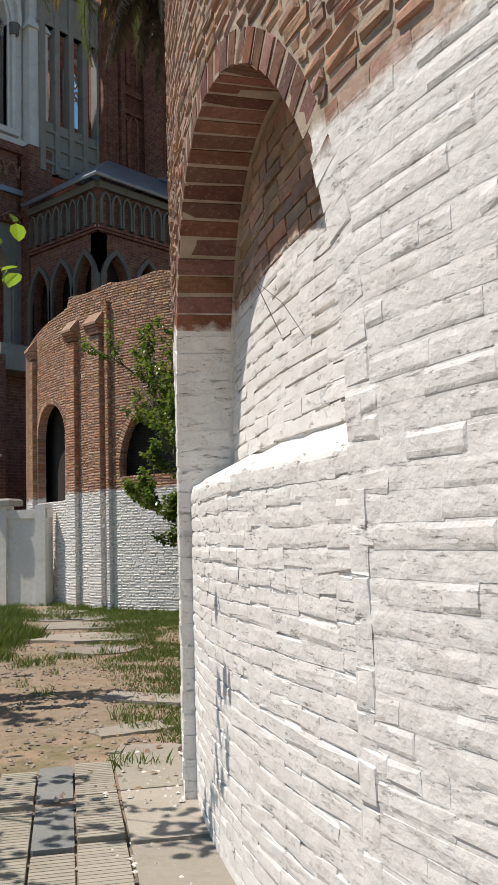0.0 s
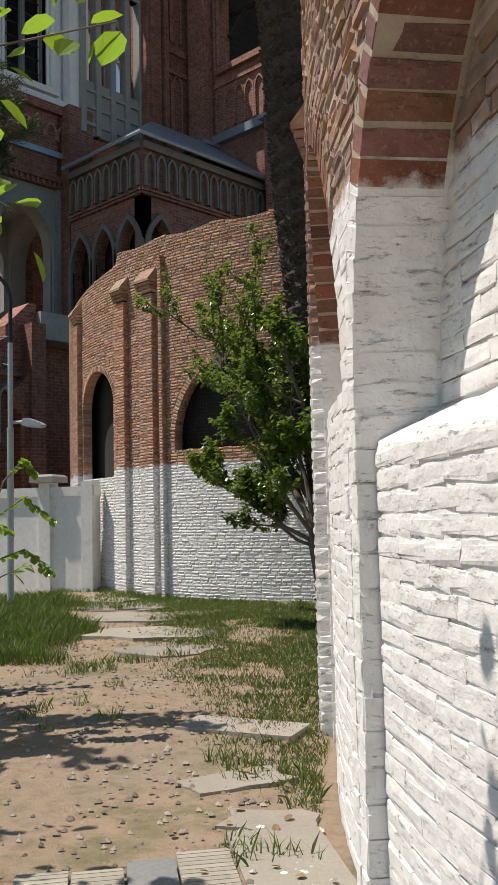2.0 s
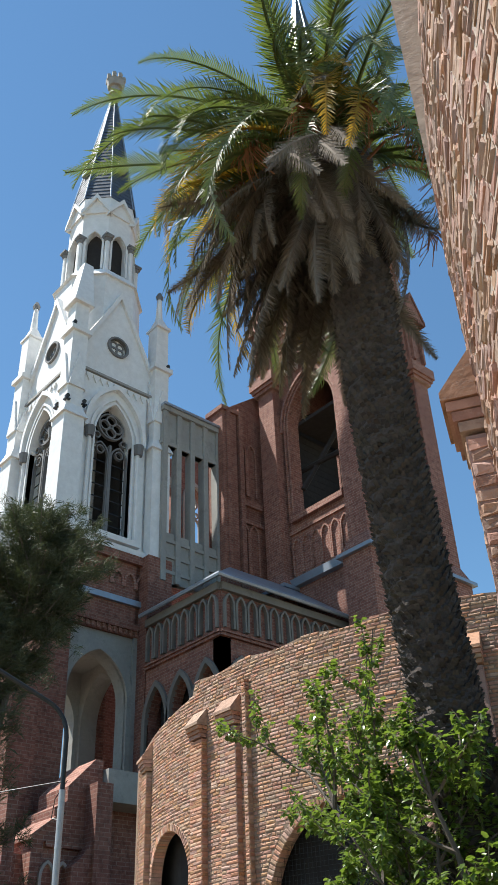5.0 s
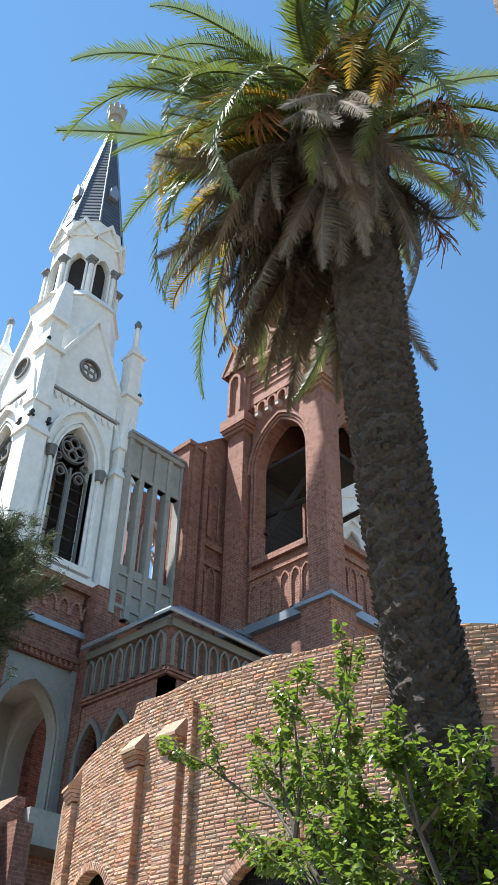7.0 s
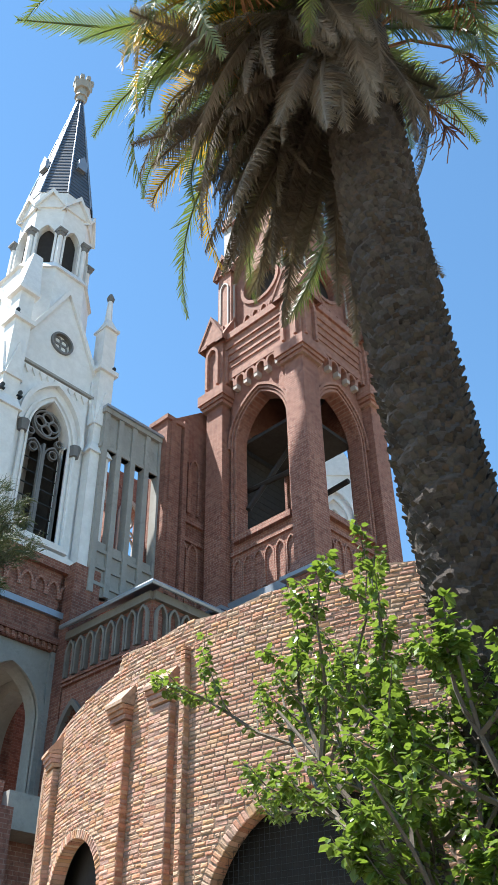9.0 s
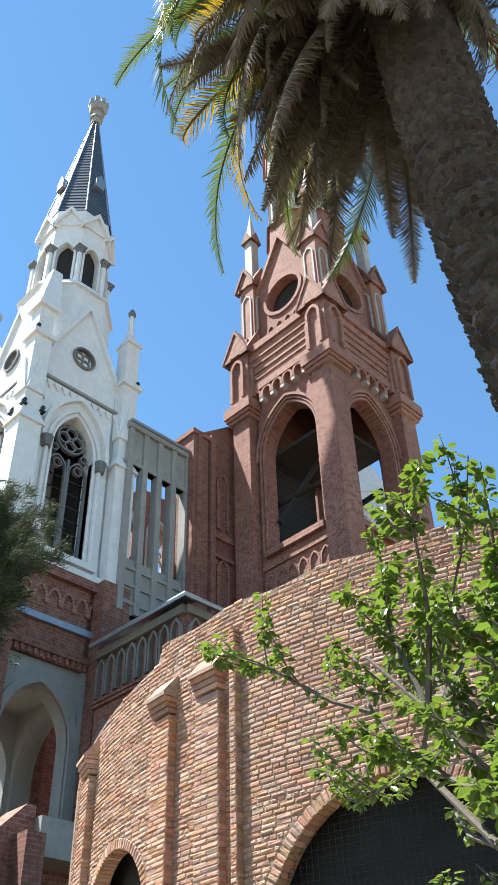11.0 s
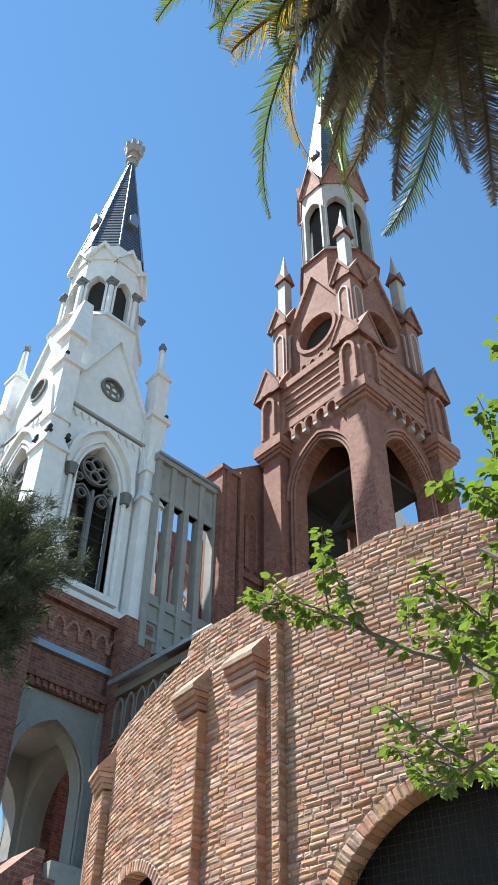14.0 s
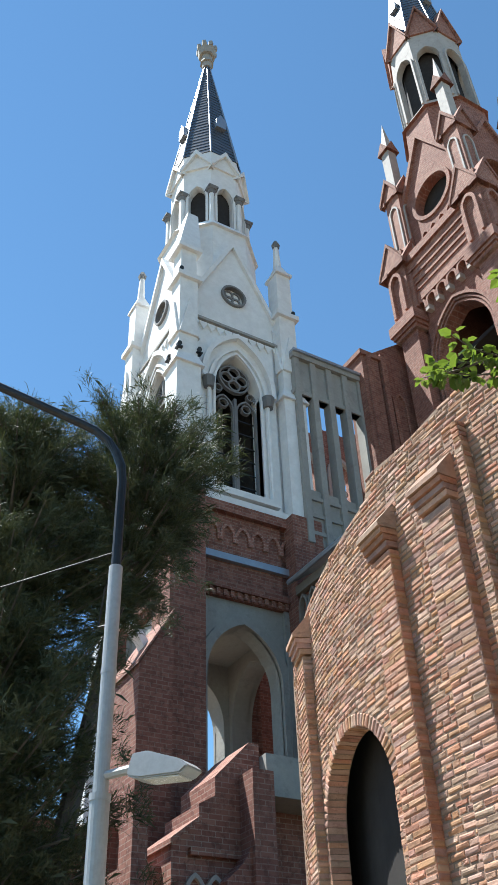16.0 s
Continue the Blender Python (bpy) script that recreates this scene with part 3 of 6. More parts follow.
def belfry_turret(poses, parent):
    """Niche turret on a tower's corner: gabled niches on the outer sides over a corbelled foot."""
    s = 0.62
    turns = [m @ Matrix.Rotation(k * math.pi / 2, 4, "Z") for m in poses for k in range(4)]
    bm = bmesh.new()
    foot = [(-s, 30.0), (-s - 0.09, 30.2), (-s - 0.18, 30.4), (-s - 0.27, 30.6), (-s - 0.27, 31.0), (-s, 31.0)]
    for (a, z0), (b, z1) in zip(foot, foot[1:]):
        if z1 > z0:
            box(bm, b, -b, b, -b, z0, z1)
    repeat_part("turret_foot", bm, M_TRIM, parent, poses, "corbelled brick foot")
    bm = bmesh.new()
    box(bm, -s, s, -s, s, 31.0, 35.4)
    repeat_part("niche_turret", bm, M_TRIM, parent, poses, "square turret of pale red brick")
    bm = bmesh.new()
    arch_ring(bm, 0, 0.3, 0.16, 33.4, 0.45, 31.3, -s - 0.2, -s + 0.02, 5)
    repeat_part("turret_niche", bm, M_TRIM, parent, turns, "round-headed niche frame")
    bm = bmesh.new()
    prism(bm, [(-s - 0.22, 34.3), (s + 0.22, 34.3), (0, 36.0)], -s - 0.25, -s + 0.55)
    repeat_part("turret_gable", bm, M_TRIM, parent, turns)
    bm = bmesh.new()
    prism(bm, [(-s - 0.28, 34.15), (-s - 0.28, 34.4), (0, 36.25), (s + 0.28, 34.4), (s + 0.28, 34.15), (0, 35.95)], -s - 0.32, -s + 0.3)
    repeat_part("turret_coping", bm, M_CHURCH, parent, turns)


def pinnacle(base, mid, top, s, poses, parent):
    """A slim two-tier pinnacle: brick shaft with gables, thin pale shaft, spirelet."""
    turns = [m @ Matrix.Rotation(k * math.pi / 2, 4, "Z") for m in poses for k in range(4)]
    bm = bmesh.new()
    box(bm, -s, s, -s, s, base, mid)
    repeat_part("pinnacle", bm, M_TRIM, parent, poses, "square brick pinnacle")
    bm = bmesh.new()
    arch_ring(bm, 0, s * 0.5, 0.09, mid - 1.3, 0.4, base + 0.6, -s - 0.07, -s + 0.02, 4)
    repeat_part("pinnacle_arch", bm, M_PALE, parent, turns, "pale blind arch")
    bm = bmesh.new()
    prism(bm, [(-s - 0.12, mid - 0.1), (s + 0.12, mid - 0.1), (0, mid + 1.2)], -s - 0.14, -s + 0.3)
    repeat_part("pinnacle_gable", bm, M_TRIM, parent, turns)
    bm = bmesh.new()
    prism(bm, [(-s - 0.2, mid - 0.3), (-s - 0.2, mid), (0, mid + 1.5), (s + 0.2, mid), (s + 0.2, mid - 0.3), (0, mid + 1.15)], -s - 0.26, -s + 0.1)
    repeat_part("pinnacle_coping", bm, M_CHURCH, parent, turns)
    q = s * 0.55
    t2 = mid + (top - mid) * 0.6
    bm = bmesh.new()
    box(bm, -q, q, -q, q, mid, t2)
    repeat_part("pinnacle_shaft", bm, M_PALE, parent, poses, "thin pale cement shaft")
    bm = bmesh.new()
    prism(bm, [(-q - 0.15, t2 - 0.1), (q + 0.15, t2 - 0.1), (0, t2 + 0.75)], -q - 0.16, -q + 0.2)
    repeat_part("pinnacle_cap", bm, M_CHURCH, parent, turns)
    bm = bmesh.new()
    pyramid(bm, [(-q, -q), (q, -q), (q, q), (-q, q)], t2 + 0.1, (0, 0, top))
    repeat_part("pinnacle_tip", bm, M_PALE, parent, poses, "pale pointed tip")


def repeat_part(name, bm, mat, parent, poses, label=""):
    first = part(name, bm, mat, parent, label, poses[0])
    for m in poses[1:]:
        part(name, first.data, mat, parent, label, m)
    return first


QUARTERS = [under(RC, k) for k in range(4)]
def all_round(sides, tower):
    """Puts each piece of a tower's side on all four sides, and in a row where it repeats along the side."""
    for name, (bm, mat, lab, *row) in sides.items():
        repeat_part(name, bm, mat, tower, [q @ Matrix.Translation((u, 0, 0)) for q in QUARTERS for u in (row[0] if row else (0.0,))], lab)


all_round(red_side(), red_tower)
corners = [Matrix.Translation((sx * RH, sy * RH, 0)) for sx, sy in ((1, -1), (-1, -1), (1, 1), (-1, 1))]
bm = bmesh.new()
box(bm, -0.55, 0.55, -0.55, 0.55, 18.9, 30.4)
box(bm, -0.8, 0.8, -0.8, 0.8, 0, 18.5)
upright(bm, [(-0.9, -0.9), (0.9, -0.9), (0.9, 0.9), (-0.9, 0.9)], 18.5, 19.4, 0.6)
repeat_part("corner_buttress", bm, M_TOWER, red_tower, corners)
bm = bmesh.new()
upright(bm, [(-1.0, -1.0), (1.0, -1.0), (1.0, 1.0), (-1.0, 1.0)], 18.45, 18.62)
repeat_part("buttress_ledge", bm, M_ZINC, red_tower, corners, "blue grey weathered ledge")
belfry_turret(corners, red_tower)
pinnacle(34.6, 40.0, 47.2, 0.50, [Matrix.Translation((sx * 2.3, sy * 2.3, 0)) for sx, sy in ((1, -1), (-1, -1), (1, 1), (-1, 1))], red_tower)
# belfry floors take the near-black that stands in for inner shade
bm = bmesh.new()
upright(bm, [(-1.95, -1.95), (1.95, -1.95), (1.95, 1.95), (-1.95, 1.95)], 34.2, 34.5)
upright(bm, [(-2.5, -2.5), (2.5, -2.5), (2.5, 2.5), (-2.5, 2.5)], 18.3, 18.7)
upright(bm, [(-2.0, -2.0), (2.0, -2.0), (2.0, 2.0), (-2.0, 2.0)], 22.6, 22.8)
part("belfry_floor", bm, M_INNER_SHADE, red_tower, "belfry floors in near-black for the shade inside")
# added sheet hides the lit upper walls, so the arches look dark
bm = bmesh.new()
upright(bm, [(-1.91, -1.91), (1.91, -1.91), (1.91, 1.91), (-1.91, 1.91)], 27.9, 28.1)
part("belfry_shade_sheet", bm, M_INNER_SHADE, red_tower, "added near-black sheet that darkens the belfry")
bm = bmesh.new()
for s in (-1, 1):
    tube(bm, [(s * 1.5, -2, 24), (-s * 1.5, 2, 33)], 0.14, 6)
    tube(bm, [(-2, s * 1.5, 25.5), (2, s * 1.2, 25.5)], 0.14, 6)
# added near-black slats close the far side to shade the belfry
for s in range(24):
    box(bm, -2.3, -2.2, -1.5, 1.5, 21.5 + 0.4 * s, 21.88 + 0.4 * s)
part("braces_and_shade_slats", bm, M_INNER_SHADE, red_tower, "dark braces, and added near-black slats closing one side")


def lantern(parent, mat, trim, gab, r, z0, z1, zw, ws, w, rise, gable, turn=0.5):
    """An eight-sided lantern: a pier at each corner, an arched wall and a gablet on each side."""
    side = r * math.cos(math.pi / 8)
    hw = r * math.sin(math.pi / 8)
    poses = [Matrix.Rotation((k + 0.0) * math.pi / 4, 4, "Z") for k in range(8)]
    bm = bmesh.new()
    arched_wall(bm, -hw, hw, z0, z1, -side, -side + 0.3, 0, w, zw, ws, rise)
    repeat_part("lantern_wall", bm, mat, parent, poses)
    bm = bmesh.new()
    arch_ring(bm, 0, w + 0.02, 0.12, ws, rise, zw, -side - 0.1, -side + 0.04, 6)
    repeat_part("lantern_moulding", bm, trim, parent, poses)
    bm = bmesh.new()
    prism(bm, [(-hw, z1 - 0.05), (hw, z1 - 0.05), (0, z1 + gable)], -side - 0.1, -side + 0.9)
    prism(bm, [(-hw - 0.12, z1 - 0.25), (-hw - 0.1, z1 + 0.05), (0, z1 + gable + 0.35), (hw + 0.1, z1 + 0.05), (hw + 0.12, z1 - 0.25), (0, z1 + gable)], -side - 0.28, -side + 0.7)
    repeat_part("lantern_gablet", bm, gab, parent, poses)


def spire(parent, r, z0, z1, rings, mat, c=(0, 0)):
    """Eight-sided spire in overlapping courses of shingles."""
    bm = bmesh.new()
    for k in range(rings):
        a, b = k / rings, (k + 1) / rings
        ra, rb = r * (1 - a) + 0.16 * a, r * (1 - b) + 0.16 * b
        za, zb = z0 + (z1 - z0) * a, z0 + (z1 - z0) * b
        lo, hi = ngon(8, ra + 0.02, 0.5), ngon(8, rb - 0.005, 0.5)
        va = [bm.verts.new((x, y, za)) for x, y in lo]
        vb = [bm.verts.new((x, y, zb)) for x, y in hi]
        for i in range(8):
            bm.faces.new((va[i], va[(i + 1) % 8], vb[(i + 1) % 8], vb[i]))
            if k:
                bm.faces.new((below[i], below[(i + 1) % 8], va[(i + 1) % 8], va[i]))
        below = vb
    s = part("spire", bm, mat, parent, "eight-sided dark slate spire")
    for x, y in ngon(8, r + 0.02, 0.5):
        bm = bmesh.new()
        tube(bm, [(x, y, z0), (0.17 * x / r, 0.17 * y / r, z1)], [0.05, 0.035], 5)
        part("hip", bm, M_ZINC, s, "grey metal hip")
    bm = bmesh.new()
    f = 0.27
    rr = (r * (1 - f) + 0.16 * f) * math.cos(math.pi / 8)
    zz = z0 + (z1 - z0) * f
    prism(bm, [(-0.28, zz - 0.2), (0.28, zz - 0.2), (0.28, zz + 0.5), (0, zz + 1.0), (-0.28, zz + 0.5)], -rr - 0.25, -rr + 0.4)
    first = part("dormer", bm, M_ZINC, s, "small louvred dormer")
    for k in (1, 2, 3):
        part("dormer", first.data, M_ZINC, s, "small louvred dormer", Matrix.Rotation(k * math.pi / 2, 4, "Z"))
    return s


bm = bmesh.new()
upright(bm, ngon(8, 2.5, 0.5), 39.2, 44.6, 0.92)
upright(bm, ngon(8, 2.5, 0.5), 44.6, 44.9, 0.9)
part("lantern_base", bm, M_TOWER, red_tower, "")
lantern(red_tower, M_PALE, M_PALE, M_TRIM, 2.15, 44.9, 52.2, 45.3, 49.6, 0.6, 1.0, 2.6)
# solid near-black core gives the open lantern its inner shade
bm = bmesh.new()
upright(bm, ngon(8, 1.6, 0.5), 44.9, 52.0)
part("lantern_shade_core", bm, M_INNER_SHADE, red_tower, "near-black core for the shade inside the lantern")
spire(red_tower, 1.95, 53.4, 68.6, 40, M_SLATE)
bm = bmesh.new()
tube(bm, [(0, 0, 68.4), (0, 0, 71.8)], 0.09, 6)
tube(bm, [(-0.75, 0, 70.7), (0.75, 0, 70.7)], 0.08, 6)
upright(bm, ngon(8, 0.32), 68.4, 68.9, 0.6)
part("cross", bm, M_IRON, red_tower, "iron cross leaning a little")

# ---- the church: white tower ----
WC, WH = (-35.0, 20.45), 2.35
white_tower = thing("white_tower", "white rendered gothic tower on a brick base", "tower", (*WC, 0))


def white_side():
    h = WH
    out = {}
    bm = bmesh.new()
    arched_wall(bm, -h, h, 19.1, 28.0, -h, -h + 0.6, 0.0, 1.0, 19.7, 24.5, 1.95)
    out["belfry_wall"] = (bm, M_WHITE, "")
    bm = bmesh.new()
    arch_ring(bm, 0, 1.0, 0.1, 24.5, 1.97, 19.7, -h - 0.08, -h + 0.25)
    arch_ring(bm, 0, 1.2, 0.12, 24.5, 2.2, 19.5, -h - 0.12, -h + 0.02)
    arch_ring(bm, 0, 1.45, 0.2, 24.9, 2.35, 24.6, -h - 0.25, -h + 0.02)
    for s in (-1, 1):
        tube(bm, [(s * 1.3, -h - 0.1, 19.4), (s * 1.3, -h - 0.1, 24.1)], 0.09, 8)
    out["arch_moulding"] = (bm, M_WHITE, "")
    bm = bmesh.new()
    upright(bm, ngon(8, 0.2, 0, (0, -h - 0.12)), 24.1, 24.6, 1.35, (0, -h - 0.12))
    out["column_capital"] = (bm, M_TRACERY, "grey carved capital", [-1.32, 1.32])
    bm = bmesh.new()
    y0, y1 = -h + 0.2, -h + 0.36
    hoop(bm, 0, 25.35, 0.62, 0.70, y0, y1, 20)
    for k in range(4):
        a = k * math.pi / 2 + 0.0
        hoop(bm, 0.33 * math.cos(a), 25.35 + 0.33 * math.sin(a), 0.22, 0.29, y0, y1, 12)
    for s in (-1, 1):
        arch_ring(bm, s * 0.5, 0.39, 0.07, 23.7, 0.6, 19.7, y0, y1, 6)
        hoop(bm, s * 0.5, 23.95, 0.17, 0.22, y0, y1, 10)
        hoop(bm, s * 0.72, 24.65, 0.13, 0.19, y0, y1, 10)
    box(bm, -0.055, 0.055, y0 - 0.03, y1 + 0.03, 19.7, 24.3)
    out["tracery"] = (bm, M_TRACERY, "grey stone window tracery")
    bm = bmesh.new()
    for k in range(7):
        box(bm, -1.0, 1.0, y1, y1 + 0.04, 20.3 + 0.62 * k, 20.34 + 0.62 * k)
    box(bm, -0.02, 0.02, y1 + 0.001, y1 + 0.039, 19.7, 24.3)
    out["glazing_bar"] = (bm, M_IRON, "dark iron glazing bars")
    bm = bmesh.new()
    box(bm, -1.5, 1.5, -h - 0.28, -h + 0.6, 19.35, 19.62)
    box(bm, -h, h, -h - 0.2, -h + 0.3, 19.0, 19.25)
    out["sill"] = (bm, M_WHITE, "")
    bm = bmesh.new()
    rr, rc = 0.52, 30.0
    half = [(-rr * math.sin(math.pi * i / 16), rc - rr * math.cos(math.pi * i / 16)) for i in range(17)]
    prism(bm, [(-h, 28.0), (0, 28.0)] + half + [(0, 33.2), (-h, 28.4)], -h + 0.1, -h + 0.5)
    prism(bm, [(h, 28.0), (0, 28.0)] + [(-u, z) for u, z in half] + [(0, 33.2), (h, 28.4)], -h + 0.1, -h + 0.5)
    for s in (-1, 1):
        prism(bm, [(s * h, 28.3), (s * (h + 0.05), 28.6), (0, 33.6), (0, 33.15)], -h - 0.06, -h + 0.5)
    out["gable"] = (bm, M_WHITE, "")
    bm = bmesh.new()
    hoop(bm, 0, rc, 0.5, 0.6, -h - 0.02, -h + 0.2, 24)
    for k in range(4):
        a = k * math.pi / 2 + math.pi / 4
        hoop(bm, 0.24 * math.cos(a), rc + 0.24 * math.sin(a), 0.15, 0.23, -h + 0.15, -h + 0.28, 12)
    out["rose_window"] = (bm, M_TRACERY, "small grey quatrefoil rose window")
    # near-black disc in place of the shade inside the rose
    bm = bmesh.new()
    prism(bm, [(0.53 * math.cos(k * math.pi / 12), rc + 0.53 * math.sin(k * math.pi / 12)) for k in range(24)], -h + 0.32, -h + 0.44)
    out["rose_shade_disc"] = (bm, M_INNER_SHADE, "dark boards behind the rose")
    bm = bmesh.new()
    prism(bm, [(-0.17, 27.62), (0.17, 27.62), (0.17, 27.52), (0, 27.22), (-0.17, 27.52)], -h - 0.09, -h + 0.02)
    out["frieze_tooth"] = (bm, M_WHITE, "", [-1.9 + 0.38 * i for i in range(11)])
    bm = bmesh.new()
    box(bm, -h, h, -h - 0.14, -h + 0.05, 27.72, 27.85)
    out["frieze_band"] = (bm, M_GREY, "")
    return out


all_round(white_side(), white_tower)
wcorn = [Matrix.Translation((sx * WH, sy * WH, 0)) for sx, sy in ((1, -1), (-1, -1), (1, 1), (-1, 1))]
bm = bmesh.new()
s = 0.5
box(bm, -s, s, -s, s, 19.0, 24.6)
upright(bm, [(-s - 0.12, -s - 0.12), (s + 0.12, -s - 0.12), (s + 0.12, s + 0.12), (-s - 0.12, s + 0.12)], 24.6, 25.3, 0.6)
box(bm, -0.4, 0.4, -0.4, 0.4, 24.6, 29.4)
b = bmesh.new()
prism(b, [(-0.42, 26.2), (0.42, 26.2), (0, 28.2)], -0.5, -0.38)
repeat_part("buttress_gable", b, M_WHITE, white_tower, [m @ Matrix.Rotation(k * math.pi / 2, 4, "Z") for m in wcorn for k in range(4)], "")
box(bm, -0.55, 0.55, -0.55, 0.55, 29.4, 29.65)
repeat_part("corner_buttress", bm, M_WHITE, white_tower, wcorn, "stepped white corner buttress")
bm = bmesh.new()
box(bm, -0.36, 0.36, -0.36, 0.36, 29.65, 32.2)
repeat_part("pinnacle_shaft", bm, M_WHITE, white_tower, wcorn[1:], "square white pinnacle shaft")
bm = bmesh.new()
upright(bm, [(-0.5, -0.42), (0.5, -0.42), (0.5, 0.42), (-0.5, 0.42)], 32.2, 32.34, 1.0)
pyramid(bm, [(-0.42, -0.36), (0.42, -0.36), (0.42, 0.36), (-0.42, 0.36)], 32.341, (0, 0, 33.5))
repeat_part("pinnacle_roof", bm, M_WHITE, white_tower, wcorn[1:], "steep little white roof")
bm = bmesh.new()
upright(bm, ngon(6, 0.2), 32.8, 34.5, 0.6)
repeat_part("pinnacle_stem", bm, M_WHITE, white_tower, wcorn[1:], "")
bm = bmesh.new()
upright(bm, ngon(6, 0.16), 34.45, 34.7, 1.3)
upright(bm, ngon(6, 0.2), 34.7, 34.95, 0.5)
repeat_part("finial", bm, M_TRACERY, white_tower, wcorn[1:], "dark little finial")
# the corner towards the yard climbs in steps to the lantern
bm = bmesh.new()
box(bm, -0.36, 0.36, -0.36, 0.36, 29.6, 31.2)
box(bm, -0.55, 0.55, -0.55, 0.55, 31.2, 31.4)
upright(bm, [(-0.5, -0.5), (0.5, -0.5), (0.5, 0.5), (-0.5, 0.5)], 31.4, 34.6, 0.5, (-0.9, 0.9))
part("stepped_offset", bm, M_WHITE, white_tower, "", wcorn[0])
bm = bmesh.new()
upright(bm, ngon(8, 2.35, 0.5), 28.0, 34.6, 0.96)
upright(bm, ngon(8, 2.42, 0.5), 34.6, 35.2, 0.86)
part("lantern_base", bm, M_WHITE, white_tower)
lantern(white_tower, M_WHITE, M_WHITE, M_WHITE, 1.85, 35.2, 39.7, 35.4, 37.4, 0.42, 0.8, 1.0)
bm = bmesh.new()
for x, y in ngon(8, 1.93, 0.5):
    bm = bmesh.new()
    upright(bm, ngon(8, 0.14, 0, (x, y)), 35.2, 37.3, 1.0, (x, y))
    column = part("lantern_column", bm, M_WHITE, white_tower)
    bm = bmesh.new()
    upright(bm, ngon(8, 0.17, 0, (x, y)), 37.3, 37.52, 1.25, (x, y))
    upright(bm, ngon(8, 0.25, 0.5, (x, y)), 37.521, 37.64, 1.2, (x, y))
    upright(bm, ngon(4, 0.36, 0.5, (x, y)), 37.641, 37.76, 1.0, (x, y))
    part("capital", bm, M_TRACERY, column, "grey carved capital")
# near-black filling in place of the shade inside the white lantern
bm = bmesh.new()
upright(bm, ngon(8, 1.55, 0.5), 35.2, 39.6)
part("lantern_shade_core", bm, M_INNER_SHADE, white_tower, "near-black core for the shade inside the lantern")
bm = bmesh.new()
upright(bm, ngon(8, 1.9, 0.5), 39.7, 40.9, 1.0)
part("lantern_parapet", bm, M_WHITE, white_tower)
spire(white_tower, 1.92, 40.9, 52.4, 34, M_SLATE)
bm = bmesh.new()
upright(bm, ngon(8, 0.3), 52.2, 53.5, 1.1)
upright(bm, ngon(8, 0.5), 53.5, 54.1, 1.2)
for x, y in ngon(8, 0.52):
    upright(bm, ngon(5, 0.14, 0, (x, y)), 54.1, 54.5, 1.2, (x, y))
upright(bm, ngon(8, 0.42), 52.7, 52.95, 0.9)
part("finial", bm, M_GREY, white_tower, "crown-shaped grey stone finial")
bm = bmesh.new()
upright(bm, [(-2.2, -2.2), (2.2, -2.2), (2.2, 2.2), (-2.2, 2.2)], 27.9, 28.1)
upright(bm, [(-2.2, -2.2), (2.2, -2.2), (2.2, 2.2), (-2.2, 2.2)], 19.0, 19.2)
# two added near-black sheets stand in for shade behind the windows
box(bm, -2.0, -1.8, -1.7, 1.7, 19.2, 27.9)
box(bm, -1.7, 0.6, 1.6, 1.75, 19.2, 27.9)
part("floor_and_shade_sheets", bm, M_INNER_SHADE, white_tower, "belfry floors and added near-black sheets for inner shade")

bm = bmesh.new()
box(bm, -0.13, 0.13, -0.12, 0.12, 0.0, 0.06)
box(bm, -0.03, 0.03, -0.03, 0.03, 0.05, 0.2)
tube(bm, [(0.10, 0, 0.2), (-0.11, 0, 0.26)], [0.10, 0.07], 8)
repeat_part("floodlight", bm, M_IRON, white_tower, [Matrix.Translation(p) for p in ((2.75, -2.75, 25.3), (2.75, -1.9, 25.35), (2.75, 2.7, 25.3), (2.75, 2.75, 19.27), (1.9, -2.75, 25.3), (2.72, -2.72, 29.66), (2.7, 2.7, 29.66))], "small black floodlight")


def white_base():
    """The brick storey below, with its tall cement-framed arch and zigzag frieze."""
    h = WH
    out = {}
    bm = bmesh.new()
    arched_wall(bm, -h, h, 0, 15.4, -h + 0.15, -h + 0.8, 0.0, 1.35, 8.0, 12.75, 1.85)
    out["arch_panel"] = (bm, M_GREY, "grey cement panel with a tall pointed arch")
    bm = bmesh.new()
    arch_ring(bm, 0, 1.35, 0.3, 12.75, 1.85, 8.0, -h + 0.02, -h + 0.2)
    out["arch_surround"] = (bm, M_GREY, "moulded cement arch surround")
    bm = bmesh.new()
    box(bm, -h, h, -h, -h + 0.8, 15.4, 19.0)
    box(bm, -h, h, -h - 0.14, -h + 0.02, 15.65, 15.9)
    box(bm, -h, h, -h - 0.22, -h + 0.02, 18.6, 18.98)
    out["brick_frieze"] = (bm, M_CHURCH, "brick frieze with corbels")
    bm = bmesh.new()
    box(bm, 0, 0.13, -h - 0.08, -h + 0.02, 15.42, 15.648)
    out["dentil"] = (bm, M_TRIM, "", [-h + 0.26 * k for k in range(18)])
    bm = bmesh.new()
    arch_ring(bm, 0, 0.2, 0.1, 17.75, 0.35, 17.5, -h - 0.1, -h + 0.02, 4)
    out["zigzag_arch"] = (bm, M_TRIM, "", [-1.8 + 0.6 * k for k in range(7)])
    bm = bmesh.new()
    prism(bm, [(-h, 16.7), (h, 16.7), (h, 16.95), (-h, 16.95)], -h - 0.18, -h + 0.05)
    out["ledge"] = (bm, M_ZINC, "blue grey cement ledge")
    return out


all_round(white_base(), white_tower)
bm = bmesh.new()
box(bm, -0.62, 0.62, -0.62, 0.62, 0, 19.0)
repeat_part("brick_buttress", bm, M_CHURCH, white_tower, wcorn)
bm = bmesh.new()
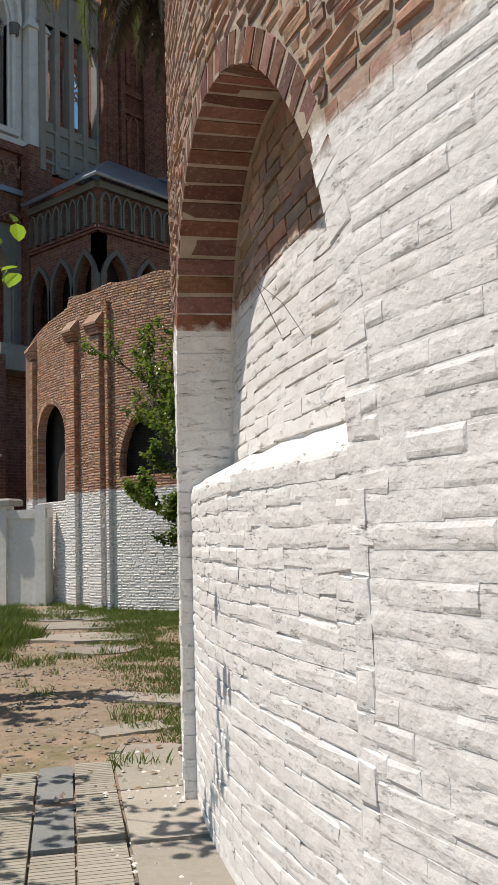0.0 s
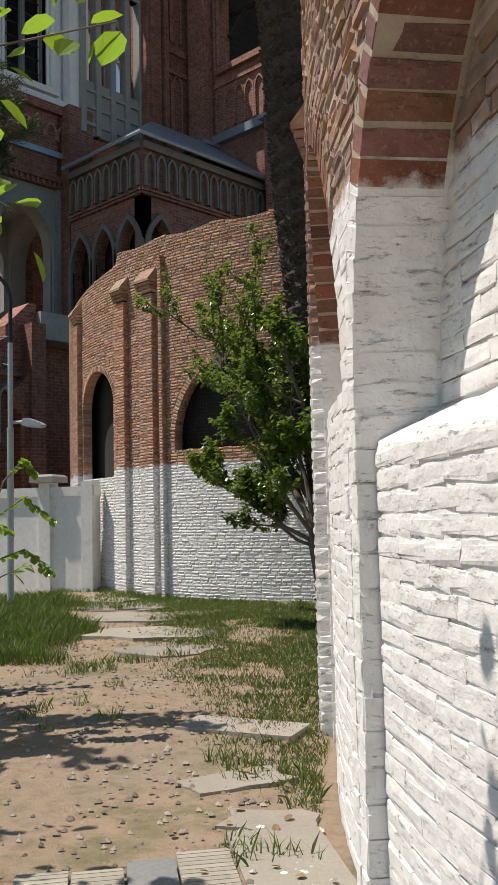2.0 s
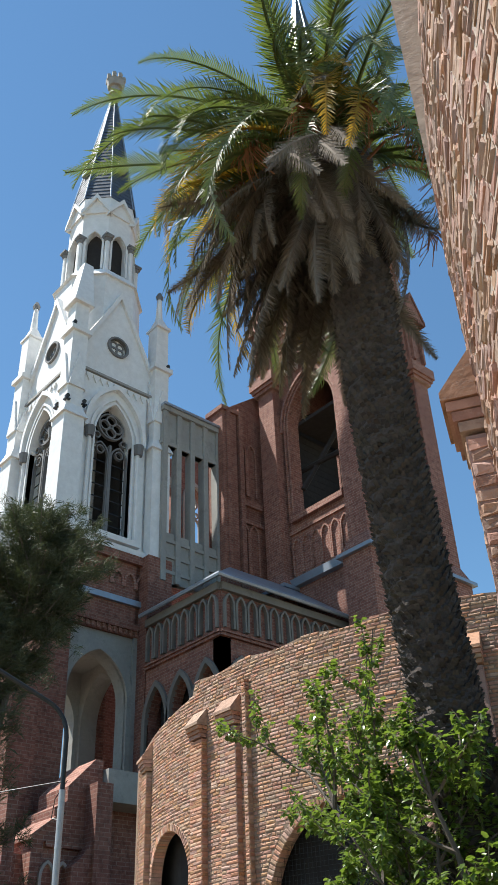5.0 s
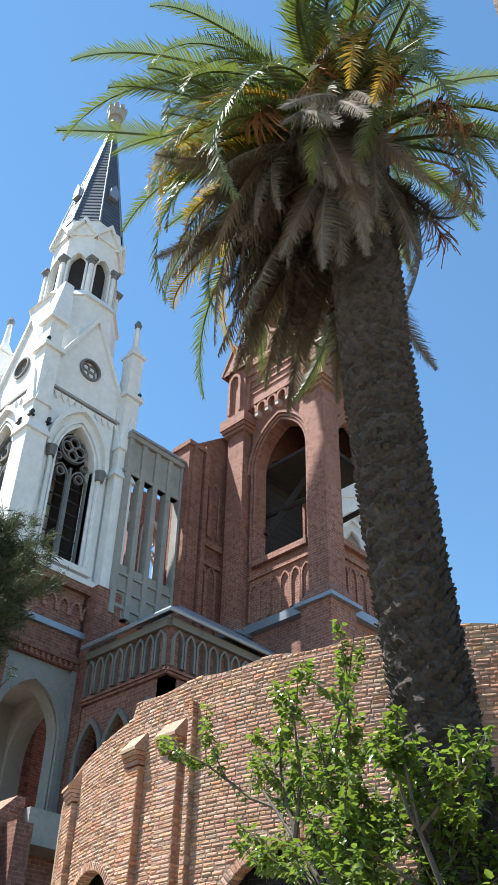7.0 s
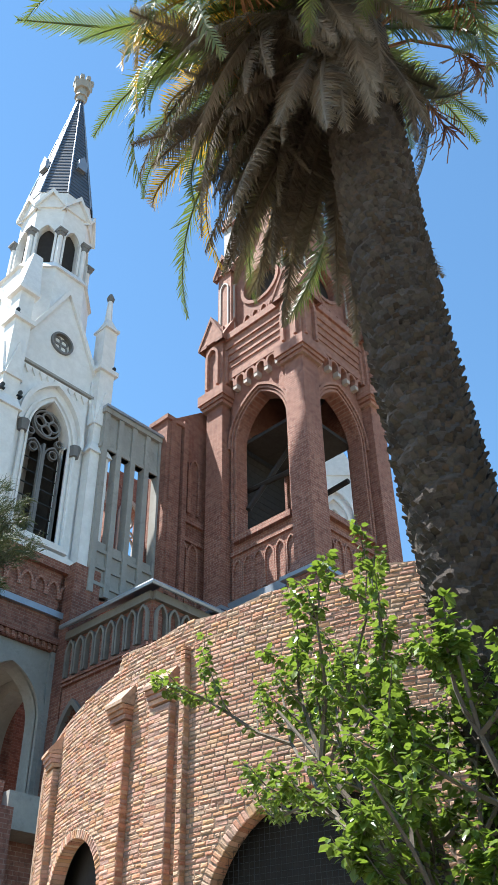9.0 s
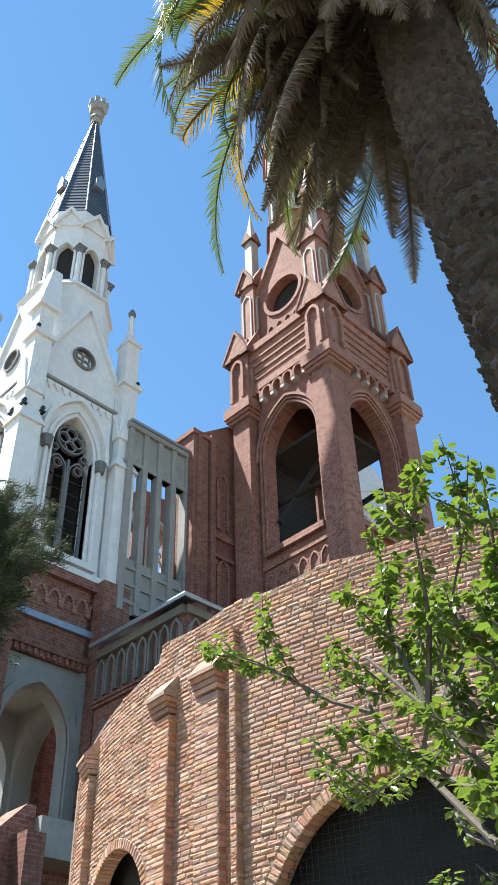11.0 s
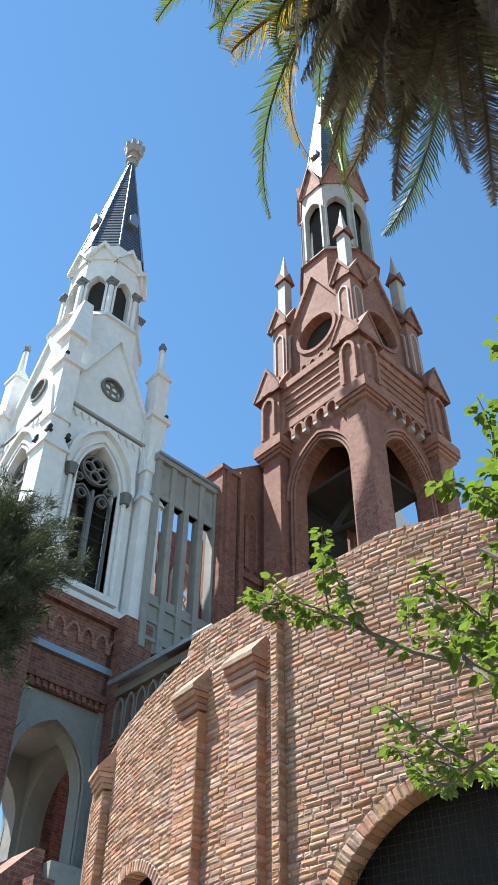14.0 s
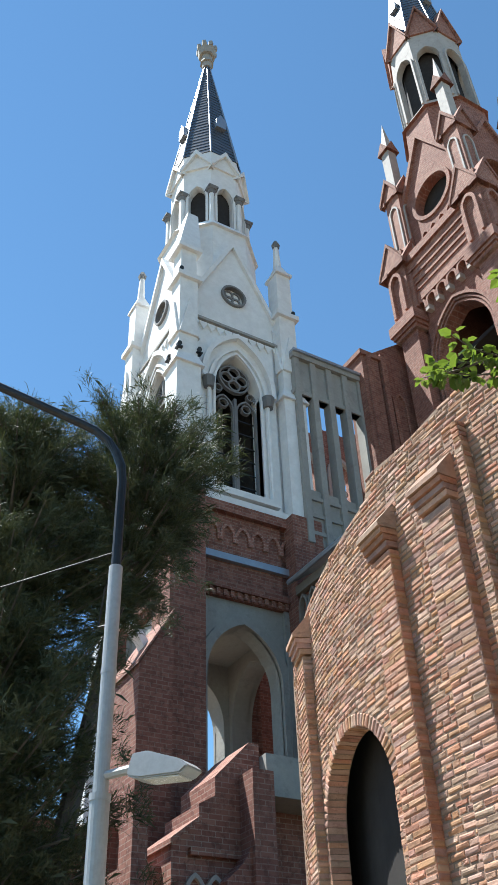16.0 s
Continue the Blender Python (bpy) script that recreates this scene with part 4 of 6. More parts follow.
upright(bm, [(-2.0, -2.0), (2.0, -2.0), (2.0, 2.0), (-2.0, 2.0)], 7.7, 8.0)
part("porch_floor", bm, M_GREY, white_tower, "cement floor")
bm = bmesh.new()
upright(bm, [(-1.6, -1.6), (1.6, -1.6), (1.6, 1.6), (-1.6, 1.6)], 15.0, 15.2)
part("porch_vault", bm, M_GREY, white_tower, "pale plaster vault")

rear = thing("rear_turret", "white rendered turret behind the brick tower", "turret", (-37.3, 46.0, 0))
bm = bmesh.new()
arched_wall(bm, -1.8, 1.8, 0, 36.5, -1.8, -1.3, 0, 0.6, 27.0, 32.5, 1.3)
arch_ring(bm, 0, 0.9, 0.2, 32.6, 1.9, 27.0, -2.0, -1.75)
arch_ring(bm, 0, 1.3, 0.2, 32.9, 2.3, 32.3, -2.1, -1.75)
for u in (-1.8, 1.3):
    box(bm, u, u + 0.5, -2.3, -1.7, 0, 34)
box(bm, -1.8, 1.8, -1.0, 1.8, 0, 36.5)
prism(bm, [(-1.9, 36.5), (1.9, 36.5), (0, 40.5)], -1.9, 1.8)
part("turret_wall", bm, M_WHITE, rear, "", Matrix.Rotation(math.pi / 4, 4, "Z"))

bm = bmesh.new()
prism(bm, [(-3.95, 0), (-2.9, 0), (-2.9, 13.94), (-3.95, 12.15)], -3.2, -1.0)
part("sloped_buttress", bm, M_CHURCH, white_tower, "brick buttress with a stepped slope", Matrix.Rotation(math.pi / 2, 4, "Z"))
bm = bmesh.new()
prism(bm, [(-4.02, 12.1), (-2.92, 13.94), (-2.92, 14.06), (-4.02, 12.22)], -3.28, -1.0)
part("buttress_coping", bm, M_TRIM, white_tower, "", Matrix.Rotation(math.pi / 2, 4, "Z"))
bm = bmesh.new()
arch_ring(bm, -4.1, 0.7, 0.22, 12.2, 1.4, 7.9, -2.6, -2.2)
part("window_hood", bm, M_WHITE, white_tower, "white pointed window hood", Matrix.Rotation(math.pi / 2, 4, "Z"))
bm = bmesh.new()
box(bm, -10.5, -2.4, -2.3, -1.6, 0, 8.0)
part("aisle_wall", bm, M_CHURCH, white_tower, "", Matrix.Rotation(math.pi / 2, 4, "Z"))

# ---- between the towers ----
screen = thing("concrete_screen", "tall weathered concrete screen with open slots", "screen", (-32.1, 22.8, 0))
SCM = Matrix.Rotation(math.pi / 2, 4, "Z")
L = 3.3
bm = bmesh.new()
for k in range(5):
    u = 0.8 * k
    box(bm, u - 0.02, u + 0.24, -0.14, 0.3, 18.0, 27.0)
box(bm, 0, L + 0.1, -0.02, 0.24, 25.0, 27.0)
box(bm, 0, L + 0.1, 0.0, 0.24, 18.0, 20.4)
box(bm, -0.1, L + 0.15, -0.2, 0.4, 26.9, 27.15)
box(bm, -0.1, L + 0.15, -0.1, 0.3, 25.0, 25.2)
for k in range(3):
    box(bm, 0, L, -0.09, 0.02, 18.4 + 0.75 * k, 18.55 + 0.75 * k)
part("frame", bm, M_GREY, screen, "", SCM)
bm = bmesh.new()
prism(bm, [(-0.1, 27.15), (L + 0.1, 27.15), (L + 0.1, 27.28), (-0.1, 27.28)], -0.3, 0.5)
part("coping", bm, M_ZINC, screen, "thin metal coping", SCM)

pier_wall = thing("stair_turret", "red brick stair turret with stepped piers and blind lancets", "turret", (-31.9, 26.1, 0))
bm = bmesh.new()
box(bm, 0, 0.9, -0.3, 0.8, 0, 28.2)
part("pier", bm, M_CHURCH, pier_wall, "", SCM)
bm = bmesh.new()
box(bm, 1.0, 1.25, -0.42, 0.8, 0, 28.6)
part("pier", bm, M_CHURCH, pier_wall, "", SCM)
bm = bmesh.new()
box(bm, 0.9, 3.6, 0.1, 0.9, 0, 29.0)
prism(bm, [(0.9, 29.0), (3.6, 29.0), (3.6, 30.9), (2.9, 30.6)], 0.1, 0.9)
part("turret_wall", bm, M_CHURCH, pier_wall, "", SCM)
bm = bmesh.new()
box(bm, -0.12, 0.998, -0.41, 0.9, 28.2, 28.45)
part("pier_cap", bm, M_CHURCH, pier_wall, "", SCM)
bm = bmesh.new()
box(bm, 0.2, 0.45, -0.42, -0.28, 19, 28.2)
part("rib", bm, M_CHURCH, pier_wall, "", SCM)
bm = bmesh.new()
for z0 in (19.2, 23.9):
    for u in (1.5, 2.15):
        arch_ring(bm, u, 0.22, 0.1, z0 + 2.6, 0.45, z0, 0.0, 0.12, 5)
box(bm, 1.2, 2.7, -0.05, 0.12, 23.3, 23.6)
box(bm, 1.2, 2.7, -0.05, 0.12, 22.3, 22.5)
part("blind_lancet", bm, M_TRIM, pier_wall, "blind brick lancets", SCM)

nave = thing("nave", "red brick church nave with arched clerestory", "church", (-38.5, 21, 0))
bm = bmesh.new()
for k in range(4):
    arched_wall(bm, 3.2 + 2.2 * k, 5.4 + 2.2 * k, 0, 29.0 + 0.5 * k, 0, 0.5, 4.3 + 2.2 * k, 0.65, 24.4, 27.2, 1.0)
part("clerestory", bm, M_TOWER, nave, "", SCM)
bm = bmesh.new()
for k in range(4):
    u = 4.3 + 2.2 * k
    hoop(bm, u, 27.2, 0.32, 0.42, 0.2, 0.32, 16)
    for s in (-1, 1):
        arch_ring(bm, u + s * 0.3, 0.2, 0.08, 25.8, 0.4, 24.4, 0.2, 0.32, 5)
        hoop(bm, u + s * 0.3, 26.5, 0.12, 0.2, 0.2, 0.32, 10)
    arch_ring(bm, u, 0.65, 0.2, 27.2, 1.0, 24.4, -0.12, 0.05, 7)
part("tracery", bm, M_STONE, nave, "pale stone tracery", SCM)
bm = bmesh.new()
box(bm, -30, 3, -0.5, 0.4, 0, 8.5)
part("aisle_wall", bm, M_CHURCH, nave, "", SCM)

# porch with its corner roof
porch = thing("porch", "grey brick porch with arcaded frieze and zinc roof", "porch", (-27.1, 22.0, 0))


def porch_side(length, n):
    step = length / n
    bays = []
    for i in range(n):
        bm = bmesh.new()
        arched_wall(bm, i * step, (i + 1) * step, 0, 13.7, 0, 0.45, (i + 0.5) * step, 0.62, 8.5, 11.6, 1.3)
        bays.append(bm)
    bm = bmesh.new()
    box(bm, 0, length, 0.05, 0.45, 13.7, 15.8)
    for k in range(2):
        box(bm, -0.05, length, -0.1 - 0.05 * k, 0.1, 13.72 + 0.12 * k, 13.82 + 0.12 * k)
    fr = bmesh.new()
    box(fr, 0, length, -0.14, 0.07, 15.5, 15.8)
    ro = bmesh.new()
    for i in range(n):
        arch_ring(ro, (i + 0.5) * step, 0.62, 0.2, 11.6, 1.3, 8.5, -0.12, 0.06, 7)
    return bm, fr, ro, bays


for length, n, m in ((7.0, 4, Matrix.Rotation(math.pi / 2, 4, "Z")), (4.6, 3, Matrix.Scale(-1, 4, (1, 0, 0)))):
    w, fr, ro, bays = porch_side(length, n)
    for b in (w, fr, ro, *bays):
        b.transform(m)
    for b in bays:
        part("bay", b, M_CHURCH, porch, "brick bay with a pointed arch")
    part("upper_wall", w, M_CHURCH, porch)
    part("frieze", fr, M_FRIEZE, porch, "grey frieze band")
    fa = bmesh.new()
    arch_ring(fa, 0, 0.17, 0.09, 14.95, 0.38, 14.05, -0.12, 0.07, 5)
    repeat_part("frieze_arch", fa, M_FRIEZE, porch, [m @ Matrix.Translation((0.36 + 0.56 * i, 0, 0)) for i in range(int(length / 0.56))], "grey pointed frieze arch")
    part("arch_surround", ro, M_FRIEZE, porch, "grey pointed arch surrounds")
bm = bmesh.new()
# lean-to roof over both sides
e = 0.35
a = [bm.verts.new(p) for p in ((e, -e, 15.85), (e, 7.0, 15.85), (-3.4, 7.0, 18.6), (-3.4, 3.4, 18.6), (-4.6, 3.4, 18.6), (-4.6, -e, 15.85))]
b = [bm.verts.new((v.co.x, v.co.y, v.co.z + 0.14)) for v in a]
for top_ in (a, b):
    bm.faces.new((top_[0], top_[1], top_[2], top_[3]))
    bm.faces.new((top_[0], top_[3], top_[4], top_[5]))
for i in range(6):
    bm.faces.new((a[i], a[(i + 1) % 6], b[(i + 1) % 6], b[i]))
part("roof", bm, M_ZINC, porch, "blue grey zinc lean-to roof")
bm = bmesh.new()
tube(bm, [(-4.6, -e - 0.05, 15.9), (e + 0.05, -e - 0.05, 15.9), (e + 0.05, 7.0, 15.9)], 0.09, 6)
part("gutter", bm, M_ZINC, porch, "zinc gutter")
# solid near-black box replaces the shaded space behind the porch arches
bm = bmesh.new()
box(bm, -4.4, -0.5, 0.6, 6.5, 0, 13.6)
part("porch_shade_box", bm, M_INNER_SHADE, porch, "near-black box for the shade inside the porch")

# low parapet wall of the side aisle
parapet = thing("buttress_wall", "stepped brick buttress wall with sloping coping", "wall", (-28.7, 18.6, 0))
bm = bmesh.new()
prism(bm, [(-2.3, 0), (0.03, 0), (0.03, 9.3), (-0.25, 9.3), (-1.2, 8.36), (-1.2, 7.92), (-1.62, 7.69), (-1.62, 7.38), (-2.3, 6.8)], 0.4, 2.2)
part("parapet", bm, M_TOWER, parapet, "", SCM)
bm = bmesh.new()
prism(bm, [(-0.55, 0), (0.03, 0), (0.03, 8.45), (-0.55, 8.45)], -0.25, 0.4)
prism(bm, [(-0.55, 6.76), (-0.75, 6.4), (-1.2, 6.0), (-1.2, 5.4), (-0.9, 5.2), (-0.9, 0), (-0.55, 0)], -0.1, 0.4)
part("pier", bm, M_TOWER, parapet, "sunlit brick pier with a flared foot", SCM)
bm = bmesh.new()
box(bm, -3.46, -3.1, -0.1, 0.6, 0, 8.0)
part("pier", bm, M_TOWER, parapet, "", SCM)
bm = bmesh.new()
box(bm, -1.9, -0.6, 0.25, 0.42, 6.55, 6.7)
prism(bm, [(-2.4, 6.72), (-1.62, 7.3), (-1.62, 7.42), (-2.4, 6.84)], 0.25, 2.2)
part("coping", bm, M_TRIM, parapet, "sloping brick coping", SCM)
bm = bmesh.new()
for u in (-1.75, -1.25):
    arch_ring(bm, u, 0.18, 0.09, 5.75, 0.35, 4.2, 0.3, 0.42, 5)
part("twin_arch", bm, M_STONE, parapet, "pair of pale little arches", SCM)
bm = bmesh.new()
prism(bm, [(-3.1, 0), (-2.3, 0), (-2.3, 6.4), (-3.1, 6.4)], 0.9, 2.2)
part("link_wall", bm, M_TOWER, parapet, "", SCM)
bm = bmesh.new()
box(bm, 0.05, 3.0, 0.1, 1.4, 8.0, 9.0)
beam = part("lintel", bm, M_GREY, parapet, "weathered concrete beam", SCM)
bm = bmesh.new()
box(bm, 0.05, 9.0, 1.2, 1.9, 0, 8.0)
part("back_wall", bm, M_TOWER, parapet, "shaded brick wall", SCM)


# ---- plants ----
M_TRUNK = surface("palm_trunk", (0.052, 0.040, 0.032), (0.095, 0.076, 0.06), 2.0, 22.0, 0.95, bump=0.9, depth=0.03, vary=0.35)
M_BARK = surface("grey_bark", (0.16, 0.13, 0.10), (0.10, 0.08, 0.065), 3.0, 30.0, 0.9, bump=0.6)
M_FROND = leaf_stuff("palm_leaflet", (0.10, 0.14, 0.042), (0.19, 0.195, 0.065), 0.32, 0.5)
M_FROND_OLD = leaf_stuff("yellow_palm_leaflet", (0.46, 0.27, 0.035), (0.28, 0.21, 0.045), 0.4, 0.5)
M_FROND_DEAD = leaf_stuff("dead_palm_leaflet", (0.25, 0.20, 0.155), (0.12, 0.094, 0.074), 0.15, 0.95)
M_DATES = surface("date_stalk", (0.30, 0.11, 0.05), (0.36, 0.17, 0.05), 3.0, 30.0, 0.7)
M_LEAF = leaf_stuff("green_leaf", (0.165, 0.23, 0.045), (0.075, 0.125, 0.028), 0.40, 0.3)
M_PINE = leaf_stuff("casuarina_needles", (0.040, 0.056, 0.024), (0.125, 0.125, 0.05), 0.22, 0.6)
M_OVER = leaf_stuff("bright_leaf", (0.20, 0.30, 0.035), (0.12, 0.22, 0.03), 0.55, 0.35)
M_GRASS = leaf_stuff("grass_blade", (0.085, 0.15, 0.028), (0.20, 0.21, 0.06), 0.35, 0.6)
rng = random.Random(7)


def palm():
    tree = thing("palm_tree", "tall date palm with rough trunk and hanging dead fronds", "palm tree", (-8.78, 10.28, 0))
    path = lambda z: Vector((-0.1515 * z + 0.007 * z * z, -0.0206 * z + 0.0006 * z * z, z))
    girth = lambda z: 0.31 + 0.0105 * z + 0.25 * math.exp(-max(z, 0) * 1.6)
    verts, faces = [], []
    n, rows = 26, 150
    for j in range(rows + 1):
        z = -0.2 + 13.9 * j / rows
        base = girth(z)
        for i in range(n):
            a = 2 * math.pi * i / n
            k = noise.noise(Vector((a * 3.0, z * 5.5, 1.0)))
            r = base + 0.022 * k + 0.016 * math.sin(z * 42 + 2.5 * a)
            p = path(z)
            verts.append((p.x + r * math.cos(a), p.y + r * math.sin(a), z))
    for j in range(rows):
        for i in range(n):
            faces.append((j * n + i, j * n + (i + 1) % n, (j + 1) * n + (i + 1) % n, (j + 1) * n + i))
    trunk = raw("trunk", verts, faces, M_TRUNK, tree)
    # cut leaf bases all over the trunk
    verts, faces = [], []
    for k in range(5200):
        z = 0.2 + 12.1 * k / 5200
        a = k * 2.39996
        p = path(z)
        r = girth(z)
        d = Vector((math.cos(a), math.sin(a), 0))
        t = Vector((-math.sin(a), math.cos(a), 0))
        w = rng.uniform(0.03, 0.055)
        o = p + d * (r - 0.01)
        e = rng.uniform(0.02, 0.065)
        h = rng.uniform(0.03, 0.07)
        b = len(verts)
        verts += [o - t * w, o + t * w, o + d * e + t * w * 0.6 + Vector((0, 0, h)), o + d * e - t * w * 0.6 + Vector((0, 0, h)), o + Vector((0, 0, h * 1.3))]
        faces += [(b, b + 1, b + 2, b + 3), (b + 3, b + 2, b + 4), (b, b + 3, b + 4), (b + 1, b + 4, b + 2)]
    s = raw("leaf_base", verts, faces, M_TRUNK, trunk)
    tagged(s, "", kind="stuff")

    def frond(length, droop, seed, gap=0.045, leaf=0.42, fold=0.5, bend=1.3, wide=0.017):
        """One feather leaf along +x: a bent midrib with two rows of narrow leaflets."""
        r = random.Random(seed)
        v, f = [], []
        steps = 18
        pts = []
        p, ang = Vector((0, 0, 0)), 0.0
        for i in range(steps + 1):
            pts.append(p.copy())
            ang = -droop * (i / steps) ** bend
            p = p + Vector((math.cos(ang), 0, math.sin(ang))) * length / steps
        for i in range(steps):
            w = 0.035 * (1 - i / steps) + 0.006
            b = len(v)
            for q, ww in ((pts[i], w), (pts[i + 1], w * 0.95)):
                v += [q + Vector((0, ww, 0)), q + Vector((0, 0, -ww)), q + Vector((0, -ww, 0)), q + Vector((0, 0, ww * 0.4))]
            for k in range(4):
                f.append((b + k, b + (k + 1) % 4, b + 4 + (k + 1) % 4, b + 4 + k))
        m = int(length * 0.86 / gap)
        for i in range(m):
            s = 0.12 + 0.88 * i / m
            q = s * steps
            k = min(int(q), steps - 1)
            o = pts[k].lerp(pts[k + 1], q - k)
            fwd = (pts[k + 1] - pts[k]).normalized()
            up = Vector((-fwd.z, 0, fwd.x))
            ll = leaf * (math.sin(math.pi * min(1, 0.18 + 0.8 * s)) ** 0.7) * r.uniform(0.8, 1.1)
            for side in (-1, 1):
                out = (Vector((0, side, 0)) * 0.8 + fwd * (0.55 + 0.5 * s) + up * (fold * r.uniform(0.2, 1.0))).normalized()
                tip = o + out * ll + Vector((r.gauss(0, 0.05) * ll, r.gauss(0, 0.08) * ll, -0.2 * ll * r.uniform(0.2, 2.0)))
                mid = o + out * ll * 0.5
                w = fwd * wide
                b = len(v)
                v += [o - w, o + w, mid + w * 0.9, tip, mid - w * 0.9]
                f.append((b, b + 1, b + 2, b + 3, b + 4))
        mesh = bpy.data.meshes.new("frond")
        mesh.from_pydata(v, [], f)
        return mesh

    green = [frond(3.9, 1.9, 1, 0.04), frond(3.6, 2.2, 2, 0.04), frond(4.1, 1.6, 3, 0.04), frond(3.4, 2.5, 4, 0.04)]
    old = [frond(3.3, 2.0, 5, 0.045, 0.4), frond(3.5, 2.2, 6, 0.045, 0.4)]
    dead = [frond(2.9, 1.75, 8, 0.022, 0.36, -0.4, 0.42, 0.011), frond(2.4, 1.7, 9, 0.022, 0.32, -0.5, 0.5, 0.011), frond(3.2, 1.8, 10, 0.022, 0.36, -0.4, 0.38, 0.011)]
    top = path(12.0) + Vector((-0.12, -0.08, 0))

    def place(meshes, mat, count, lo, hi, z, label, spin=0.0, reach=0.3, turn=2.39996, bare=0.5):
        for i in range(count):
            a = turn * i + spin
            if math.cos(a - 0.75) > 0.25 and (i * 0.77) % 1.0 < bare:
                continue
            pitch = lo + (hi - lo) * ((i * 0.618) % 1.0)
            m = Matrix.Translation((top.x + reach * math.cos(a), top.y + reach * math.sin(a), z + 0.5 + 0.6 * ((i * 0.37) % 1))) @ Matrix.Rotation(a, 4, "Z") @ Matrix.Rotation(-radians(pitch), 4, "Y") @ Matrix.Rotation(rng.uniform(-0.7, 0.7), 4, "X") @ Matrix.Scale(rng.uniform(0.86, 1.18), 4)
            part("frond", meshes[i % len(meshes)], mat, tree, label, m)

    place(green, M_FROND, 66, 5, 82, 12.5, "green feather frond", 0.3)
    place([m.copy() for m in green], M_FROND, 30, -22, 12, 12.3, "green feather frond", 1.1)
    place(old, M_FROND_OLD, 9, -5, 25, 12.2, "yellowing feather frond", 3.0, 0.3, 0.35)
    place([m.copy() for m in old], M_FROND_OLD, 5, -12, 20, 12.1, "yellowing feather frond", 0.9)
    place(dead, M_FROND_DEAD, 46, -30, 22, 12.0, "dead brown hanging frond", 2.0, 0.4, bare=0.85)
    place([m.copy() for m in dead], M_FROND_DEAD, 20, 10, 55, 11.5, "dead brown hanging frond", 0.2, 0.42, bare=0.9)
    place([m.copy() for m in dead], M_FROND_DEAD, 20, -20, 25, 12.1, "dead brown hanging frond", 3.1, 0.5, 0.11)
    hanging = [frond(2.5, 0.5, 12, 0.022, 0.3, -0.4, 1.0, 0.011), frond(2.9, 0.35, 13, 0.022, 0.34, -0.4, 1.0, 0.011), frond(2.1, 0.6, 14, 0.022, 0.28, -0.4, 1.0, 0.011)]
    place(hanging, M_FROND_DEAD, 30, -72, -48, 11.6, "dead brown hanging frond", 0.6, 0.42, bare=0.75)
    place([m.copy() for m in hanging], M_FROND_DEAD, 13, -60, -35, 11.7, "dead brown hanging frond", 2.6, 0.45, 0.13)
    for i in range(12):
        bm = bmesh.new()
        a = i * 0.55 + 0.2
        d = Vector((math.cos(a), math.sin(a), 0))
        o = Vector((top.x, top.y, 12.8)) + d * 0.35
        pts = [o, o + d * 0.6 + Vector((0, 0, 0.3)), o + d * 1.1 + Vector((0, 0, 0.1)), o + d * 1.4 + Vector((0, 0, -0.4))]
        tube(bm, pts, [0.03, 0.025, 0.02, 0.015], 5)
        for k in range(46):
            q = pts[2].lerp(pts[3], rng.random())
            e = q + Vector((rng.uniform(-0.3, 0.3), rng.uniform(-0.3, 0.3), rng.uniform(-0.7, -0.1)))
            tube(bm, [q, (q + e) / 2 + d * 0.08, e], 0.009, 3)
        part("date_stalk", bm, M_DATES, tree, "reddish hanging date stalk")
    return tree


palm()


def leaf_into(v, f, at, along, up, size, lobes=False):
    """Adds one bent leaf, as two halves folded along the midrib."""
    side = along.cross(up).normalized()
    up = side.cross(along).normalized()
    b = len(v)
    s = size
    if lobes:
        outline = ((0.0, 0.0, 0.0), (0.12, 0.30, 0.05), (0.36, 0.29, 0.04), (0.54, 0.36, 0.03), (0.76, 0.2, 0.0), (1.0, 0.0, -0.10))
    else:
        outline = ((0.0, 0.0, 0.0), (0.2, 0.28, 0.06), (0.5, 0.36, 0.05), (0.8, 0.24, 0.0), (0.98, 0.0, -0.1), (1.0, 0.0, -0.1))
    mid = [at + along * (s * 0.5) - up * (0.03 * s)]
    left = [at + along * (x * s) + side * (y * s) + up * (z * s) for x, y, z in outline]
    right = [at + along * (x * s) - side * (y * s) + up * (z * s) for x, y, z in outline[1:-1]]
    v += left + mid + right
    n = len(left)
    f.append((b, b + n) + tuple(range(b + n - 1, b, -1)))
    f.append((b, *range(b + n + 1, b + n + 1 + len(right)), b + n - 1, b + n))


def grow(o, d, length, r, depth, out, rnd, bend=0.25, up=0.12):
    """A branching skeleton: appends (points, radii, depth) to out."""
    pts, p, dd = [o.copy()], o.copy(), d.normalized()
    steps = 5
    for i in range(steps):
        dd = (dd + Vector((rnd.uniform(-bend, bend), rnd.uniform(-bend, bend), rnd.uniform(-bend, bend) + up))).normalized()
        p = p + dd * length / steps
        pts.append(p.copy())
    out.append((pts, [r * (1 - 0.75 * i / steps) for i in range(steps + 1)], depth))
    if depth > 0:
        for k in range(rnd.choice((5, 6, 7))):
            t = rnd.uniform(0.3, 1.0) * steps
            q = pts[min(int(t), steps)]
            side = Vector((rnd.uniform(-1, 1), rnd.uniform(-1, 1), rnd.uniform(-0.35, 0.7)))
            grow(q, dd * 0.6 + side, length * rnd.uniform(0.3, 0.5), r * 0.5, depth - 1, out, rnd, bend, up)


